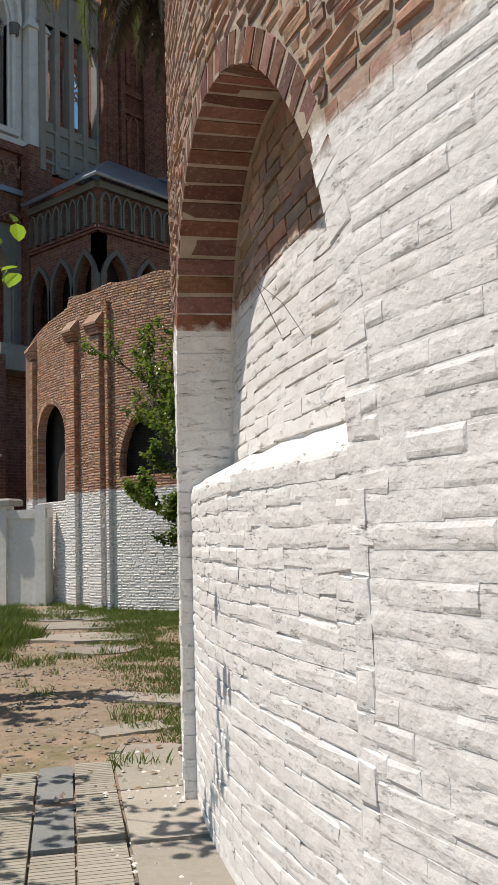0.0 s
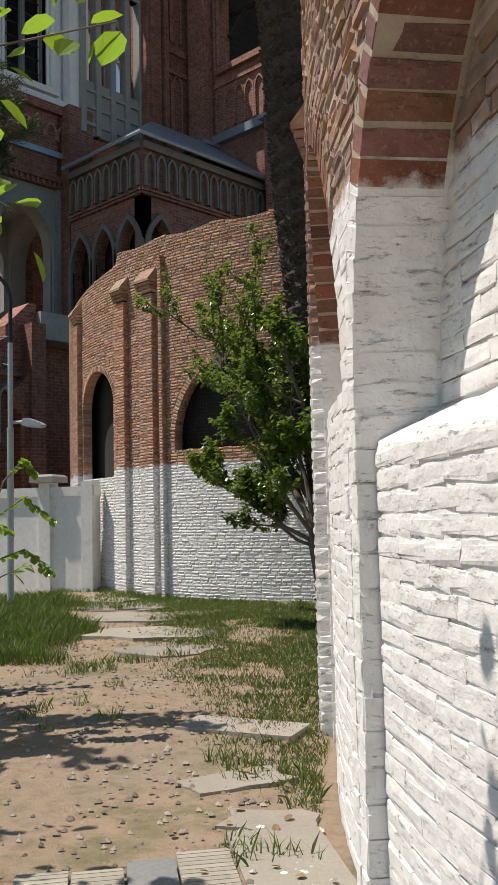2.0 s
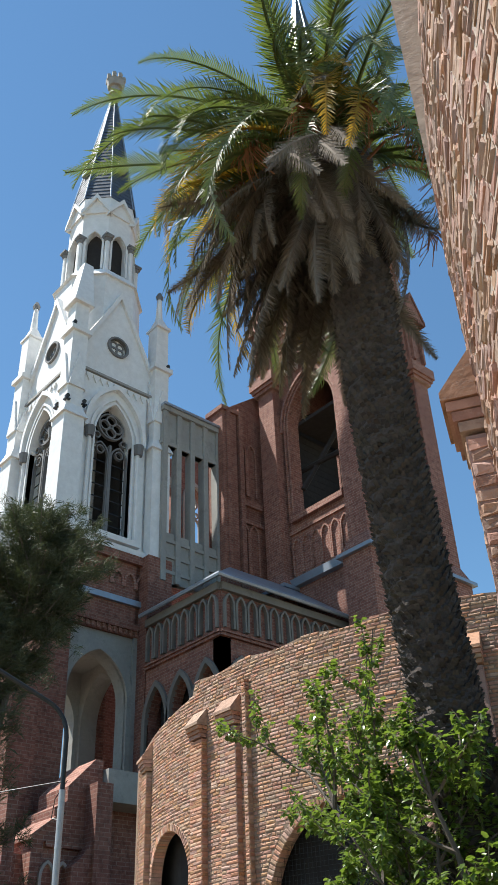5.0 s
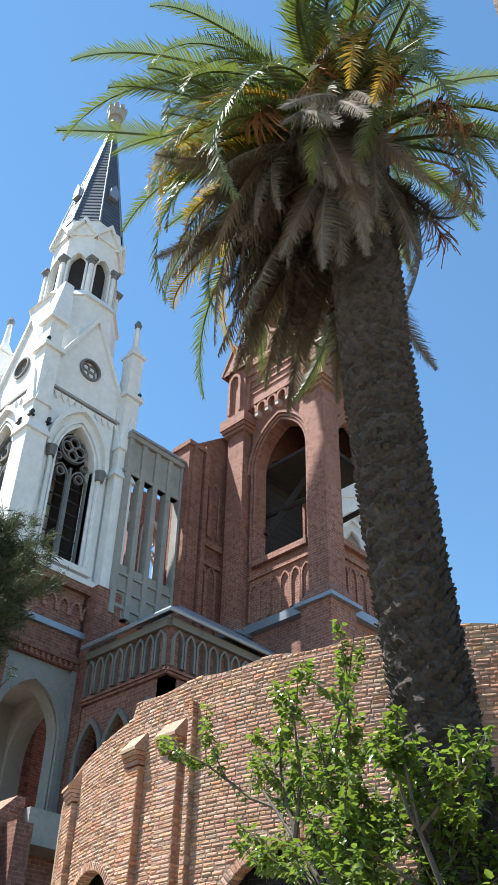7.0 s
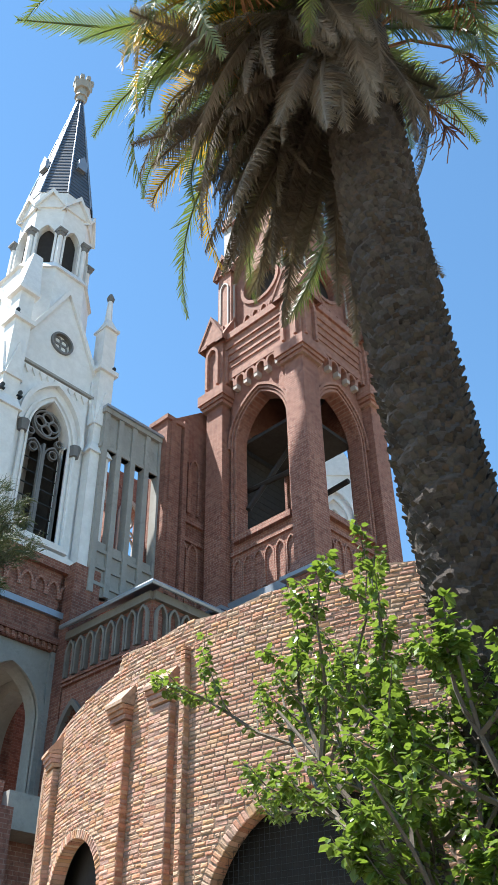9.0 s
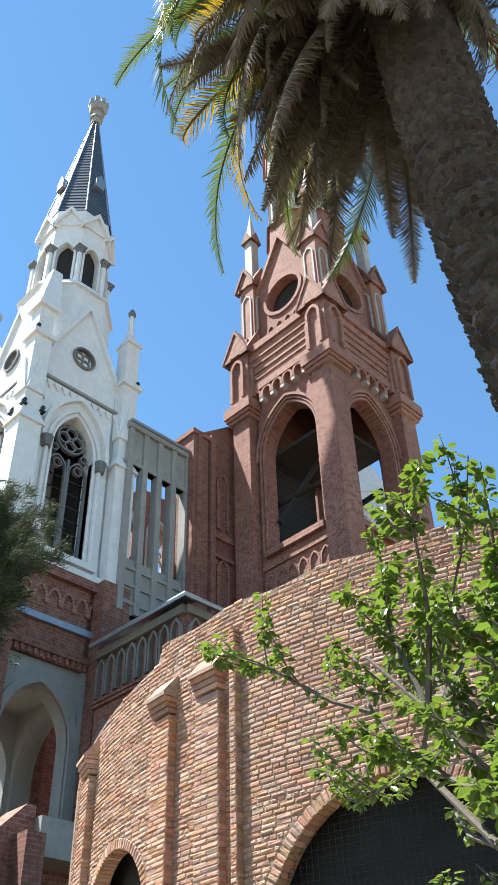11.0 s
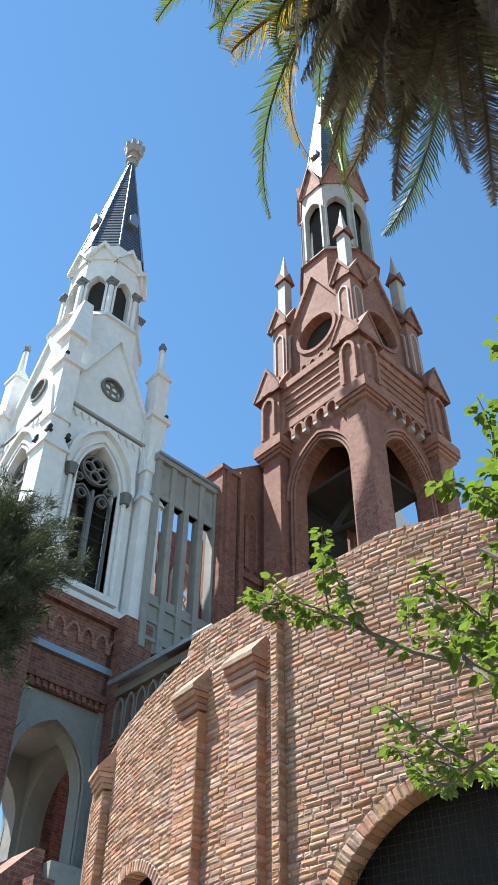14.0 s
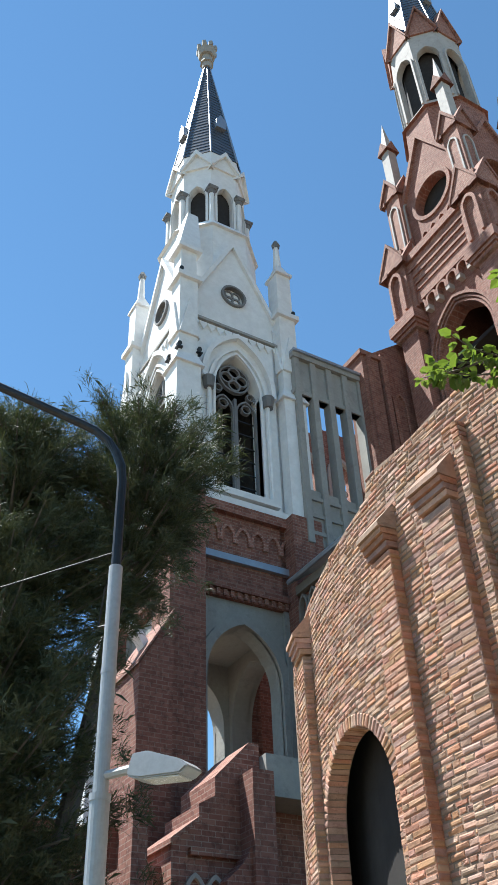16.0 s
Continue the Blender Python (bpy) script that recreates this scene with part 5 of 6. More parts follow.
def leafy_tree(name, at, limbs, leaf, size, per, label, category, mat, seed, twig_depth=2, lobes=True):
    rnd = random.Random(seed)
    tree = thing(name, label, category, at)
    bones = []
    for start, d, length, r in limbs:
        grow(Vector(start), Vector(d), length, r, twig_depth, bones, rnd)
    bm = bmesh.new()
    base = Vector((0, 0, -0.2))
    for start, d, length, r in limbs:
        tube(bm, [base, Vector(start) * 0.5 + Vector((0, 0, 0.1)), Vector(start)], [r * 1.5, r * 1.2, r], 7)
    for pts, radii, k in bones:
        tube(bm, pts, radii, 6 if k > 1 else 4)
    part("trunk", bm, M_BARK, tree, "thin grey stems and branches")
    v, f = [], []
    for pts, radii, k in bones:
        if k > 1:
            continue
        for j in range(per):
            t = rnd.uniform(0.15, 1.0) * (len(pts) - 1)
            i = min(int(t), len(pts) - 2)
            q = pts[i].lerp(pts[i + 1], t - i)
            along = Vector((rnd.uniform(-1, 1), rnd.uniform(-1, 1), rnd.uniform(-0.9, 0.35))).normalized()
            upv = Vector((rnd.uniform(-0.5, 0.5), rnd.uniform(-0.5, 0.5), 1))
            leaf_into(v, f, q + along * 0.03, along, upv, size * rnd.uniform(0.55, 1.15), lobes)
    c = raw("crown", v, f, mat, tree, "crown of small lobed green leaves")
    tagged(c, "", kind="stuff")
    return tree


leafy_tree("mulberry_tree", (-8.9, 9.75, 0), [
    ((-0.2, 0.05, 1.3), (-1.9, 0.5, 3.6), 3.0, 0.045), ((-0.25, 0.1, 1.8), (-4.3, 1.15, 3.0), 4.7, 0.04),
    ((0.05, 0.0, 1.5), (-0.1, 0.15, 1.0), 2.4, 0.045), ((-0.15, 0.0, 1.4), (-1.3, 0.3, 2.0), 3.2, 0.045),
    ((-0.2, 0.0, 1.2), (-1.6, 0.2, 0.35), 2.0, 0.03), ((-0.1, -0.1, 1.3), (-0.6, -1.2, 1.1), 2.0, 0.03),
    ((0.1, 0.05, 1.5), (0.5, 0.45, 1.2), 1.9, 0.035), ((-0.2, 0.1, 1.6), (-2.6, 0.6, 2.2), 3.6, 0.04),
    ((-0.1, 0.0, 1.1), (-1.0, 0.0, 0.1), 1.5, 0.025), ((-0.1, -0.05, 1.5), (-0.9, -0.3, 1.9), 2.4, 0.035), ((0.1, 0.05, 1.4), (0.9, 0.8, 1.7), 2.4, 0.035),
], None, 0.078, 46, "young mulberry tree with many small lobed leaves", "tree", M_LEAF, 21)
leafy_tree("sapling", (-9.75, 4.15, 0), [
    ((0.0, 0.05, 0.8), (-0.1, 0.2, 1.0), 1.6, 0.03), ((0.05, 0.1, 0.9), (0.5, 0.6, 0.8), 1.4, 0.025),
    ((0.05, 0.1, 0.7), (0.3, 0.9, 0.5), 1.3, 0.02), ((-0.05, 0.0, 0.8), (-0.6, 0.1, 0.9), 1.3, 0.025),
    ((0.0, 0.0, 0.8), (0.6, -0.1, 0.8), 1.2, 0.02), ((0.0, 0.1, 0.6), (0.1, 1.0, 0.2), 1.3, 0.02),
], None, 0.13, 9, "young leafy sapling in the grass by the path", "tree", M_OVER, 23, 1, False)


def casuarina(at, height, radius, seed, label, low, lean, rounded, boughs=150):
    """A feathery tree: a trunk that leans, boughs from low upwards, and thin drooping needle sprays."""
    rnd = random.Random(seed)
    tree = thing("casuarina_tree", label, "tree", at, "pines by the church")
    bm = bmesh.new()
    mid = lambda t: Vector((lean[0] * t ** 0.8, lean[1] * t ** 0.8, height * t))
    tube(bm, [(0, 0, -0.2)] + [mid(k / 6) for k in range(1, 7)], [0.3, 0.26, 0.2, 0.15, 0.1, 0.06, 0.02], 8)
    v, f = [], []
    for k in range(boughs):
        u = k / boughs
        t = low + (0.97 - low) * u
        a = k * 2.39996
        shape = math.sqrt(max(0.0, 1 - (2 * u - 0.95) ** 2)) if rounded else (1 - u) ** 0.4
        reach = radius * shape * rnd.choice((0.45, 0.7, 0.95, 1.15)) + 0.25
        o = mid(t)
        e = o + Vector((math.cos(a) * reach, math.sin(a) * reach, reach * rnd.uniform(0.0, 0.7)))
        tube(bm, [o, (o + e) / 2 + Vector((0, 0, -0.1)), e], [0.05, 0.03, 0.01], 4)
        for j in range(int(15 * (0.4 + reach / radius))):
            q = o.lerp(e, rnd.uniform(0.3, 1.05)) + Vector((rnd.gauss(0, 0.16), rnd.gauss(0, 0.16), rnd.gauss(0, 0.14)))
            for n in range(38):
                d = Vector((math.cos(a) * 0.4 + rnd.gauss(0, 0.35), math.sin(a) * 0.4 + rnd.gauss(0, 0.35), rnd.uniform(-0.2, 1.0))).normalized()
                q2 = q + Vector((rnd.gauss(0, 0.07), rnd.gauss(0, 0.07), rnd.gauss(0, 0.09)))
                ln = rnd.uniform(0.12, 0.36)
                s = d.cross(Vector((rnd.uniform(-1, 1), rnd.uniform(-1, 1), rnd.uniform(-1, 1)))).normalized() * 0.0055
                m = q2 + d * ln * 0.55
                b = len(v)
                v += [q2 - s, q2 + s, m + s, q2 + d * ln + Vector((0, 0, -0.3 * ln)), m - s]
                f.append((b, b + 1, b + 2, b + 3, b + 4))
    part("trunk", bm, M_BARK, tree)
    c = raw("crown", v, f, M_PINE, tree, "dark feathery drooping needles")
    tagged(c, "", kind="stuff")


casuarina((-25.4, 11.4, 0), 15.2, 1.7, 31, "slim leaning casuarina tree before the white tower", 0.64, (0.5, 2.3), True, 90)
casuarina((-25.4, 10.55, 0), 14.1, 2.6, 33, "dense dark casuarina tree beside a lamp post", 0.06, (0.1, 0.3), False, 430)

leafy_tree("shade_tree", (-9.1, 3.4, 0), [
    ((0.1, 0.1, 3.1), (0.9, 0.7, 0.5), 1.3, 0.04), ((0.0, 0.1, 3.2), (0.2, 1.0, 0.6), 1.3, 0.04),
    ((0.1, 0.1, 3.0), (1.0, -0.6, 0.4), 1.3, 0.04), ((0.0, 0.0, 3.1), (-0.7, 0.5, 0.8), 1.2, 0.04),
    ((0.1, 0.0, 3.2), (0.7, 0.1, 0.9), 1.3, 0.04), ((0.0, 0.0, 3.2), (-0.4, -0.6, 1.0), 1.2, 0.04),
], None, 0.13, 22, "small shady tree with rounded leaves by the path", "tree", M_OVER, 29, 1, False)

# a small tree that leans over the path
over = thing("leaning_tree", "small leaning tree with rounded bright green leaves", "tree", (-6.7, 1.5, 0))
limbs = [
    ((0, 0, -0.1), (0.1, 0.05, 1.2), (0.5, 0.2, 2.1), (1.2, 0.4, 2.75), (2.1, 0.6, 2.95), (3.2, 0.85, 2.78)),
    ((1.2, 0.4, 2.75), (1.75, 0.75, 2.78), (2.2, 0.92, 2.68), (2.5, 1.0, 2.5)),
    ((0.1, 0.05, 1.2), (0.3, 0.5, 1.9), (0.6, 0.9, 2.3), (0.8, 1.3, 2.4)),
    ((0.1, 0.05, 1.2), (-0.2, 0.4, 2.0), (-0.2, 0.9, 2.6), (0.1, 1.4, 2.7)),
    ((0.5, 0.2, 2.1), (0.9, 0.8, 2.5), (1.1, 1.1, 2.6), (1.2, 1.3, 2.5)),
    ((2.1, 0.6, 2.95), (2.6, 0.8, 3.05), (3.1, 0.9, 3.1)),
    ((0.5, 0.2, 2.1), (0.8, 0.5, 2.6), (1.3, 0.7, 2.9), (1.8, 0.3, 3.1)),
    ((1.2, 0.4, 2.75), (1.5, 0.1, 2.95), (2.0, -0.1, 3.05), (2.6, 0.0, 3.1)),
    ((1.2, 0.4, 2.75), (1.4, 0.75, 3.05), (1.9, 0.95, 3.15), (2.3, 0.8, 3.2)),
]
bm = bmesh.new()
for k, pts in enumerate(limbs):
    r0 = 0.034 if k == 0 else 0.011
    tube(bm, pts, [r0 * (1 - 0.88 * i / (len(pts) - 1)) ** 1.3 for i in range(len(pts))], 7)
part("trunk", bm, M_BARK, over)
rnd = random.Random(5)
for k, pts in enumerate(limbs):
    n = (28, 17, 34, 34, 26, 14, 44, 44, 40)[k]
    lo = (0.72, 0.6, 0.25, 0.25, 0.25, 0.3, 0.35, 0.2, 0.2)[k]
    for i in range(n):
        t = (lo + (1 - lo) * i / (n - 1)) * (len(pts) - 1)
        q0 = min(int(t), len(pts) - 2)
        q = Vector(pts[q0]).lerp(Vector(pts[q0 + 1]), t - q0) + Vector((rnd.gauss(0, 0.05), rnd.gauss(0, 0.05), rnd.gauss(-0.02, 0.05)))
        along = Vector((rnd.uniform(-1, 1), rnd.uniform(-1, 1), rnd.uniform(-0.9, 0.1))).normalized()
        v, f = [], []
        leaf_into(v, f, q + along * 0.015, along, Vector((rnd.uniform(-0.4, 0.4), rnd.uniform(-0.4, 0.4), 1)), rnd.uniform(0.07, 0.12))
        raw("leaf", v, f, M_OVER, over)


shrub = thing("shrub", "thin shrub with drooping sprays of dark leaves", "shrub", (-7.75, 3.95, 0))
sprays = [
    ((0, 0, -0.1), (0.1, 0.08, 0.8), (0.3, 0.3, 1.5), (0.5, 0.48, 1.68), (0.66, 0.6, 1.52)),
    ((0.1, 0.08, 0.8), (0.3, 0.3, 1.22), (0.5, 0.48, 1.32), (0.67, 0.58, 1.16)),
    ((0.3, 0.3, 1.5), (0.36, 0.4, 1.8), (0.46, 0.5, 1.95), (0.5, 0.55, 1.86)),
    ((0.1, 0.08, 0.8), (0.0, 0.3, 1.3), (0.1, 0.42, 1.55), (0.25, 0.5, 1.45)),
]
bm = bmesh.new()
for pts in sprays:
    tube(bm, pts, [0.012 * (1 - 0.8 * i / (len(pts) - 1)) for i in range(len(pts))], 6)
part("stem", bm, M_BARK, shrub, "thin grey stems")
for pts in sprays:
    for i in range(26):
        t = (0.45 + 0.55 * i / 25) * (len(pts) - 1)
        q0 = min(int(t), len(pts) - 2)
        q = Vector(pts[q0]).lerp(Vector(pts[q0 + 1]), t - q0)
        fwd = (Vector(pts[q0 + 1]) - Vector(pts[q0])).normalized()
        side = fwd.cross(Vector((0, 0, 1))).normalized() * (1 if i % 2 else -1)
        along = (side * 0.9 + fwd * 0.5 + Vector((rnd.gauss(0, 0.15), rnd.gauss(0, 0.15), rnd.uniform(-0.6, 0.1)))).normalized()
        v, f = [], []
        leaf_into(v, f, q, along, Vector((rnd.uniform(-0.4, 0.4), rnd.uniform(-0.4, 0.4), 1)), rnd.uniform(0.06, 0.095))
        raw("leaf", v, f, M_OVER, shrub)


def along_path(x, y):
    """Metres along the trodden path and metres to its left."""
    dx, dy = x + 3.5, y - 2.6
    return -0.814 * dx + 0.581 * dy, -0.581 * dx - 0.814 * dy


def grass_field(name, count, tall, seed, label, want):
    """Blades of grass wherever want(along, left, ragged) holds."""
    rnd = random.Random(seed)
    v, f = [], []
    while count:
        count -= 1
        px, py = rnd.uniform(-17.5, -3.2), rnd.uniform(2.2, 13.0)
        a, d = along_path(px, py)
        if math.hypot(px - NEAR_C[0], py - NEAR_C[1]) < NEAR_R + 0.02 or math.hypot(px - FAR_C[0], py - FAR_C[1]) < FAR_R + 0.02:
            continue
        rag = noise.noise(Vector((px * 0.9, py * 0.9, seed))) + 0.5 * noise.noise(Vector((px * 3.1, py * 3.1, seed)))
        k = want(a, d, rag)
        if k <= 0 or rnd.random() > k:
            continue
        z = ground_height(px, py) - 0.01
        h = tall * rnd.uniform(0.35, 1.1) * (0.5 + 0.5 * k)
        t = rnd.uniform(0, 6.283)
        w = Vector((math.cos(t), math.sin(t), 0)) * rnd.uniform(0.003, 0.006)
        lean = Vector((rnd.uniform(-0.7, 0.7), rnd.uniform(-0.7, 0.7), 0)) * h
        o = Vector((px, py, z))
        b = len(v)
        v += [o - w, o + w, o + lean * 0.35 + Vector((0, 0, h * 0.6)) + w * 0.7, o + lean + Vector((0, 0, h)), o + lean * 0.35 + Vector((0, 0, h * 0.6)) - w * 0.7]
        f.append((b, b + 1, b + 2, b + 3, b + 4))
    g = raw(name, v, f, M_GRASS)
    tagged(g, label, "grass", kind="stuff")


def tall_left(a, d, rag):
    edge = (0.25 if a > 7.5 else 1.15) + 0.5 * rag
    return min(1.0, (d - edge) * 2.2) if 4.9 + rag < a < 15 else 0


def short_right(a, d, rag):
    edge = -0.5 + 0.45 * rag
    return min(1.0, (edge - d) * 1.6 + 0.1) * (0.75 if rag > -0.35 else 0.25) if a > 2.6 + rag else 0


def tufts(a, d, rag):
    return 1.0 if rag > 0.46 or (a > 12.8 and abs(d) < 2.5 and rag > -0.2) else 0


grass_field("grass", 200000, 0.26, 1, "tall ragged green grass beside the path", tall_left)
grass_field("short_grass", 460000, 0.08, 2, "short dry grass along the wall", short_right)
grass_field("weeds", 120000, 0.12, 3, "tufts of weeds in the bare earth", tufts)


# ---- slabs, stones, leaves on the ground ----
M_SLAB = surface("old_concrete", (0.34, 0.31, 0.26), (0.28, 0.25, 0.205), 1.5, 35.0, 0.9, vary=0.12, stain=(0.22, 0.2, 0.15))
M_SLAB_DARK = surface("blue_slab", (0.17, 0.18, 0.18), (0.22, 0.22, 0.21), 2.0, 40.0, 0.8)


def slab(x, y, a, b, turn, mat, label, ribs=0, seed=0):
    """A worn, uneven paving slab, lying a little proud of the earth."""
    r = random.Random(seed)
    bm = bmesh.new()
    n = 14
    pts = []
    for k in range(n):
        t = 2 * math.pi * (k + 0.5) / n
        u, w = math.cos(t), math.sin(t)
        s = 1 / max(abs(u), abs(w))
        j = 1.0 if ribs or b < 0.46 and a > 0.72 else r.uniform(0.72, 1.05)
        pts.append((a / 2 * u * s * j, b / 2 * w * s * j))
    if ribs or b < 0.46 and a > 0.72:
        c = 0.012
        pts = [(-a / 2 + c, -b / 2), (a / 2 - c, -b / 2), (a / 2, -b / 2 + c), (a / 2, b / 2 - c), (a / 2 - c, b / 2), (-a / 2 + c, b / 2), (-a / 2, b / 2 - c), (-a / 2, -b / 2 + c)]
    upright(bm, pts, -0.1, 0.0, 0.985)
    for k in range(ribs):
        u = -a / 2 + a * (k + 0.5) / ribs
        box(bm, u - a / ribs * 0.32, u + a / ribs * 0.32, -b / 2 * 0.97, b / 2 * 0.97, 0.0005, 0.002)
    z = max(ground_height(x + i * a * 0.35, y + j * b * 0.35) for i in (-1, 0, 1) for j in (-1, 0, 1))
    s = part("paving_slab", bm, mat, None, "", Matrix.Translation((x, y, z + 0.012)) @ Matrix.Rotation(radians(turn), 4, "Z"))
    return tagged(s, label, "slab", "paving slabs on the path")


PAVE_O, PAVE_U, PAVE_V = Vector((-4.95, 3.48)), Vector((0.8, -0.6)), Vector((0.6, 0.8))
for col, (l0, l1) in enumerate(((-0.46, -0.235), (-0.225, -0.005), (0.005, 0.215), (0.225, 0.465), (0.48, 0.93))):
    for row in range(3):
        long = 0.74 if col < 4 else 0.9
        dark = col == 2 and row < 2
        spot = PAVE_O + PAVE_U * ((long + 0.012) * (row + 0.5) + (0.0, 0.06, 0.0, -0.08, -0.3)[col]) + PAVE_V * ((l0 + l1) / 2)
        slab(spot.x, spot.y, long, l1 - l0, -36.87, M_SLAB_DARK if dark else M_SLAB, "dark smooth blue grey paving slab" if dark else "worn pale concrete paving slab" if col == 4 else "ribbed pale concrete paving slab", 0 if dark or col == 4 else 17, row + 3 * col)
for i, (x, y, a, b, turn) in enumerate(((-6.3, 5.6, 0.9, 0.4, 20), (-5.5, 4.75, 0.7, 0.4, 70), (-10.9, 8.6, 1.7, 1.2, 30), (-12.4, 9.7, 1.9, 1.4, 35), (-14.0, 10.7, 1.9, 1.4, 35), (-9.7, 7.8, 1.2, 1.0, 15), (-15.2, 11.2, 1.3, 1.0, 10), (-4.9, 4.35, 0.5, 0.35, 30))):
    slab(x, y, a, b, turn, M_SLAB, "broken worn concrete slab sunk in the earth", 0, 20 + i)

rnd = random.Random(11)
v, f = [], []
for _ in range(1600):
    t = rnd.random()
    x, y = -3.2 - 9.0 * t + rnd.gauss(0, 0.8), 2.3 + 6.2 * t + rnd.gauss(0, 0.7)
    if math.hypot(x - NEAR_C[0], y - NEAR_C[1]) < NEAR_R + 0.05:
        continue
    s = rnd.uniform(0.008, 0.03)
    o = Vector((x, y, ground_height(x, y) + s * 0.3))
    b = len(v)
    v += [o + Vector((rnd.uniform(0.6, 1.2) * s * dx, rnd.uniform(0.6, 1.2) * s * dy, rnd.uniform(0.5, 0.9) * s * dz)) for dx, dy, dz in ((1, 0, 0), (0, 1, 0), (-1, 0, 0), (0, -1, 0), (0, 0, 1), (0, 0, -1))]
    f += [(b, b + 1, b + 4), (b + 1, b + 2, b + 4), (b + 2, b + 3, b + 4), (b + 3, b, b + 4), (b + 1, b, b + 5), (b + 2, b + 1, b + 5), (b + 3, b + 2, b + 5), (b, b + 3, b + 5)]
g = raw("gravel", v, f, surface("gravel_stone", (0.34, 0.29, 0.24), (0.24, 0.20, 0.17), 3.0, 40.0, 0.9, vary=0.4))
tagged(g, "loose gravel and rubble on the path", "gravel", kind="stuff")
v, f = [], []
for _ in range(420):
    t = rnd.random()
    x, y = -4.0 - 8.5 * t + rnd.gauss(0, 0.6), 3.9 + 6.3 * t + rnd.gauss(0, 0.5)
    if math.hypot(x - NEAR_C[0], y - NEAR_C[1]) < NEAR_R + 0.05:
        continue
    d = Vector((rnd.uniform(-1, 1), rnd.uniform(-1, 1), rnd.uniform(-0.1, 0.4))).normalized()
    leaf_into(v, f, Vector((x, y, ground_height(x, y) + 0.03)), d, Vector((rnd.uniform(-0.5, 0.5), rnd.uniform(-0.5, 0.5), 1)), rnd.uniform(0.03, 0.06))
g = raw("dead_leaves", v, f, leaf_stuff("dead_leaf", (0.34, 0.24, 0.14), (0.20, 0.12, 0.07), 0.15, 0.8))
tagged(g, "dry fallen leaves scattered on the grass", "leaves", kind="stuff")

v, f = [], []
for _ in range(170):
    a = rnd.uniform(222, 246)
    x, y, _z = on(NEAR_C, NEAR_R + abs(rnd.gauss(0.08, 0.16)), a, 0)
    s = rnd.uniform(0.008, 0.03)
    o = Vector((x, y, ground_height(x, y) + 0.012))
    b = len(v)
    v += [o + Vector((s * math.cos(k * 1.257) * rnd.uniform(0.5, 1.2), s * math.sin(k * 1.257) * rnd.uniform(0.5, 1.2), rnd.uniform(0, 0.012))) for k in range(5)] + [o + Vector((0, 0, 0.02))]
    f += [(b + k, b + (k + 1) % 5, b + 5) for k in range(5)]
g = raw("plaster_chips", v, f, surface("fallen_limewash", (0.70, 0.68, 0.64), (0.5, 0.46, 0.4), 4.0, 30.0, 0.9, vary=0.3))
tagged(g, "flakes of fallen limewash at the wall foot", "rubble", kind="stuff")
stem = thing("dry_stem", "thin dry plant stem hanging in the niche", "stem", on(NEAR_C, NEAR_R - 0.17, 238.6, 2.5))
bm = bmesh.new()
tube(bm, [(0.05, -0.03, -0.22), (-0.06, -0.05, 0.02), (-0.08, -0.03, 0.2), (0.0, 0.0, 0.36), (0.1, 0.02, 0.42)], 0.0018, 5)
tube(bm, [(-0.06, -0.05, 0.02), (0.08, -0.05, -0.1), (0.16, -0.02, -0.24)], 0.0015, 5)
part("stem", bm, M_BARK, stem)

# ---- lamp post ----
lamp = thing("street_lamp", "grey steel street lamp with curved top and LED head", "street lamp", (-15.2, 9.15, 0))
M_STEEL = surface("galvanised_steel", (0.50, 0.50, 0.50), (0.42, 0.42, 0.42), 2.0, 30.0, 0.5, 0.3, 0.1)
M_HEAD = surface("grey_casting", (0.42, 0.43, 0.44), (0.36, 0.37, 0.38), 3.0, 30.0, 0.55, 0.1, 0.1)
bm = bmesh.new()
tube(bm, [(0, 0, -0.2), (0, 0, 3.08)], 0.058, 18)
tube(bm, [(0, 0, 3.06), (0, 0, 3.10)], 0.063, 18)
tube(bm, [(0, 0, 3.08), (0, 0, 4.58)], 0.046, 18)
tube(bm, [(0, 0, 3.82), (0, 0, 3.85)], 0.049, 18)
part("pole", bm, M_STEEL, lamp, "pale galvanised pole", smooth=False)
bm = bmesh.new()
arc = [(0, 0, 4.5), (0, 0, 5.3)] + [(-0.6 * (1 - math.cos(k * 0.22)) * 0.5, -0.6 * (1 - math.cos(k * 0.22)) * 0.87, 5.3 + 0.6 * math.sin(k * 0.22)) for k in range(1, 6)] + [(-1.15, -2.0, 7.0)]
tube(bm, arc, 0.034, 12)
part("arm", bm, M_IRON, lamp, "dark curved arm")
bm = bmesh.new()
hd = Vector((0.80, 0.42, -0.12)).normalized()
tube(bm, [(0, 0, 3.2), (0.26, 0.14, 3.2)], 0.028, 8)
part("bracket", bm, M_STEEL, lamp)
HM = Matrix.Translation((0.22, 0.115, 3.2)) @ Matrix.Rotation(math.atan2(0.42, 0.80), 4, "Z") @ Matrix.Rotation(0.16, 4, "Y") @ Matrix.Scale(0.6, 4)
bm = bmesh.new()
prism(bm, [(0, -0.1), (0.14, -0.13), (0.62, -0.10), (0.7, -0.03), (0.6, 0.03), (0.2, 0.12), (0.03, 0.1)], -0.13, 0.13)
bmesh.ops.bevel(bm, geom=bm.edges[:], offset=0.015, segments=2, affect="EDGES")
head = part("lamp_head", bm, M_HEAD, lamp, "grey cast LED lamp head", HM)
bm = bmesh.new()
prism(bm, [(0.2, -0.137), (0.6, -0.115), (0.6, -0.105), (0.2, -0.125)], -0.1, 0.1)
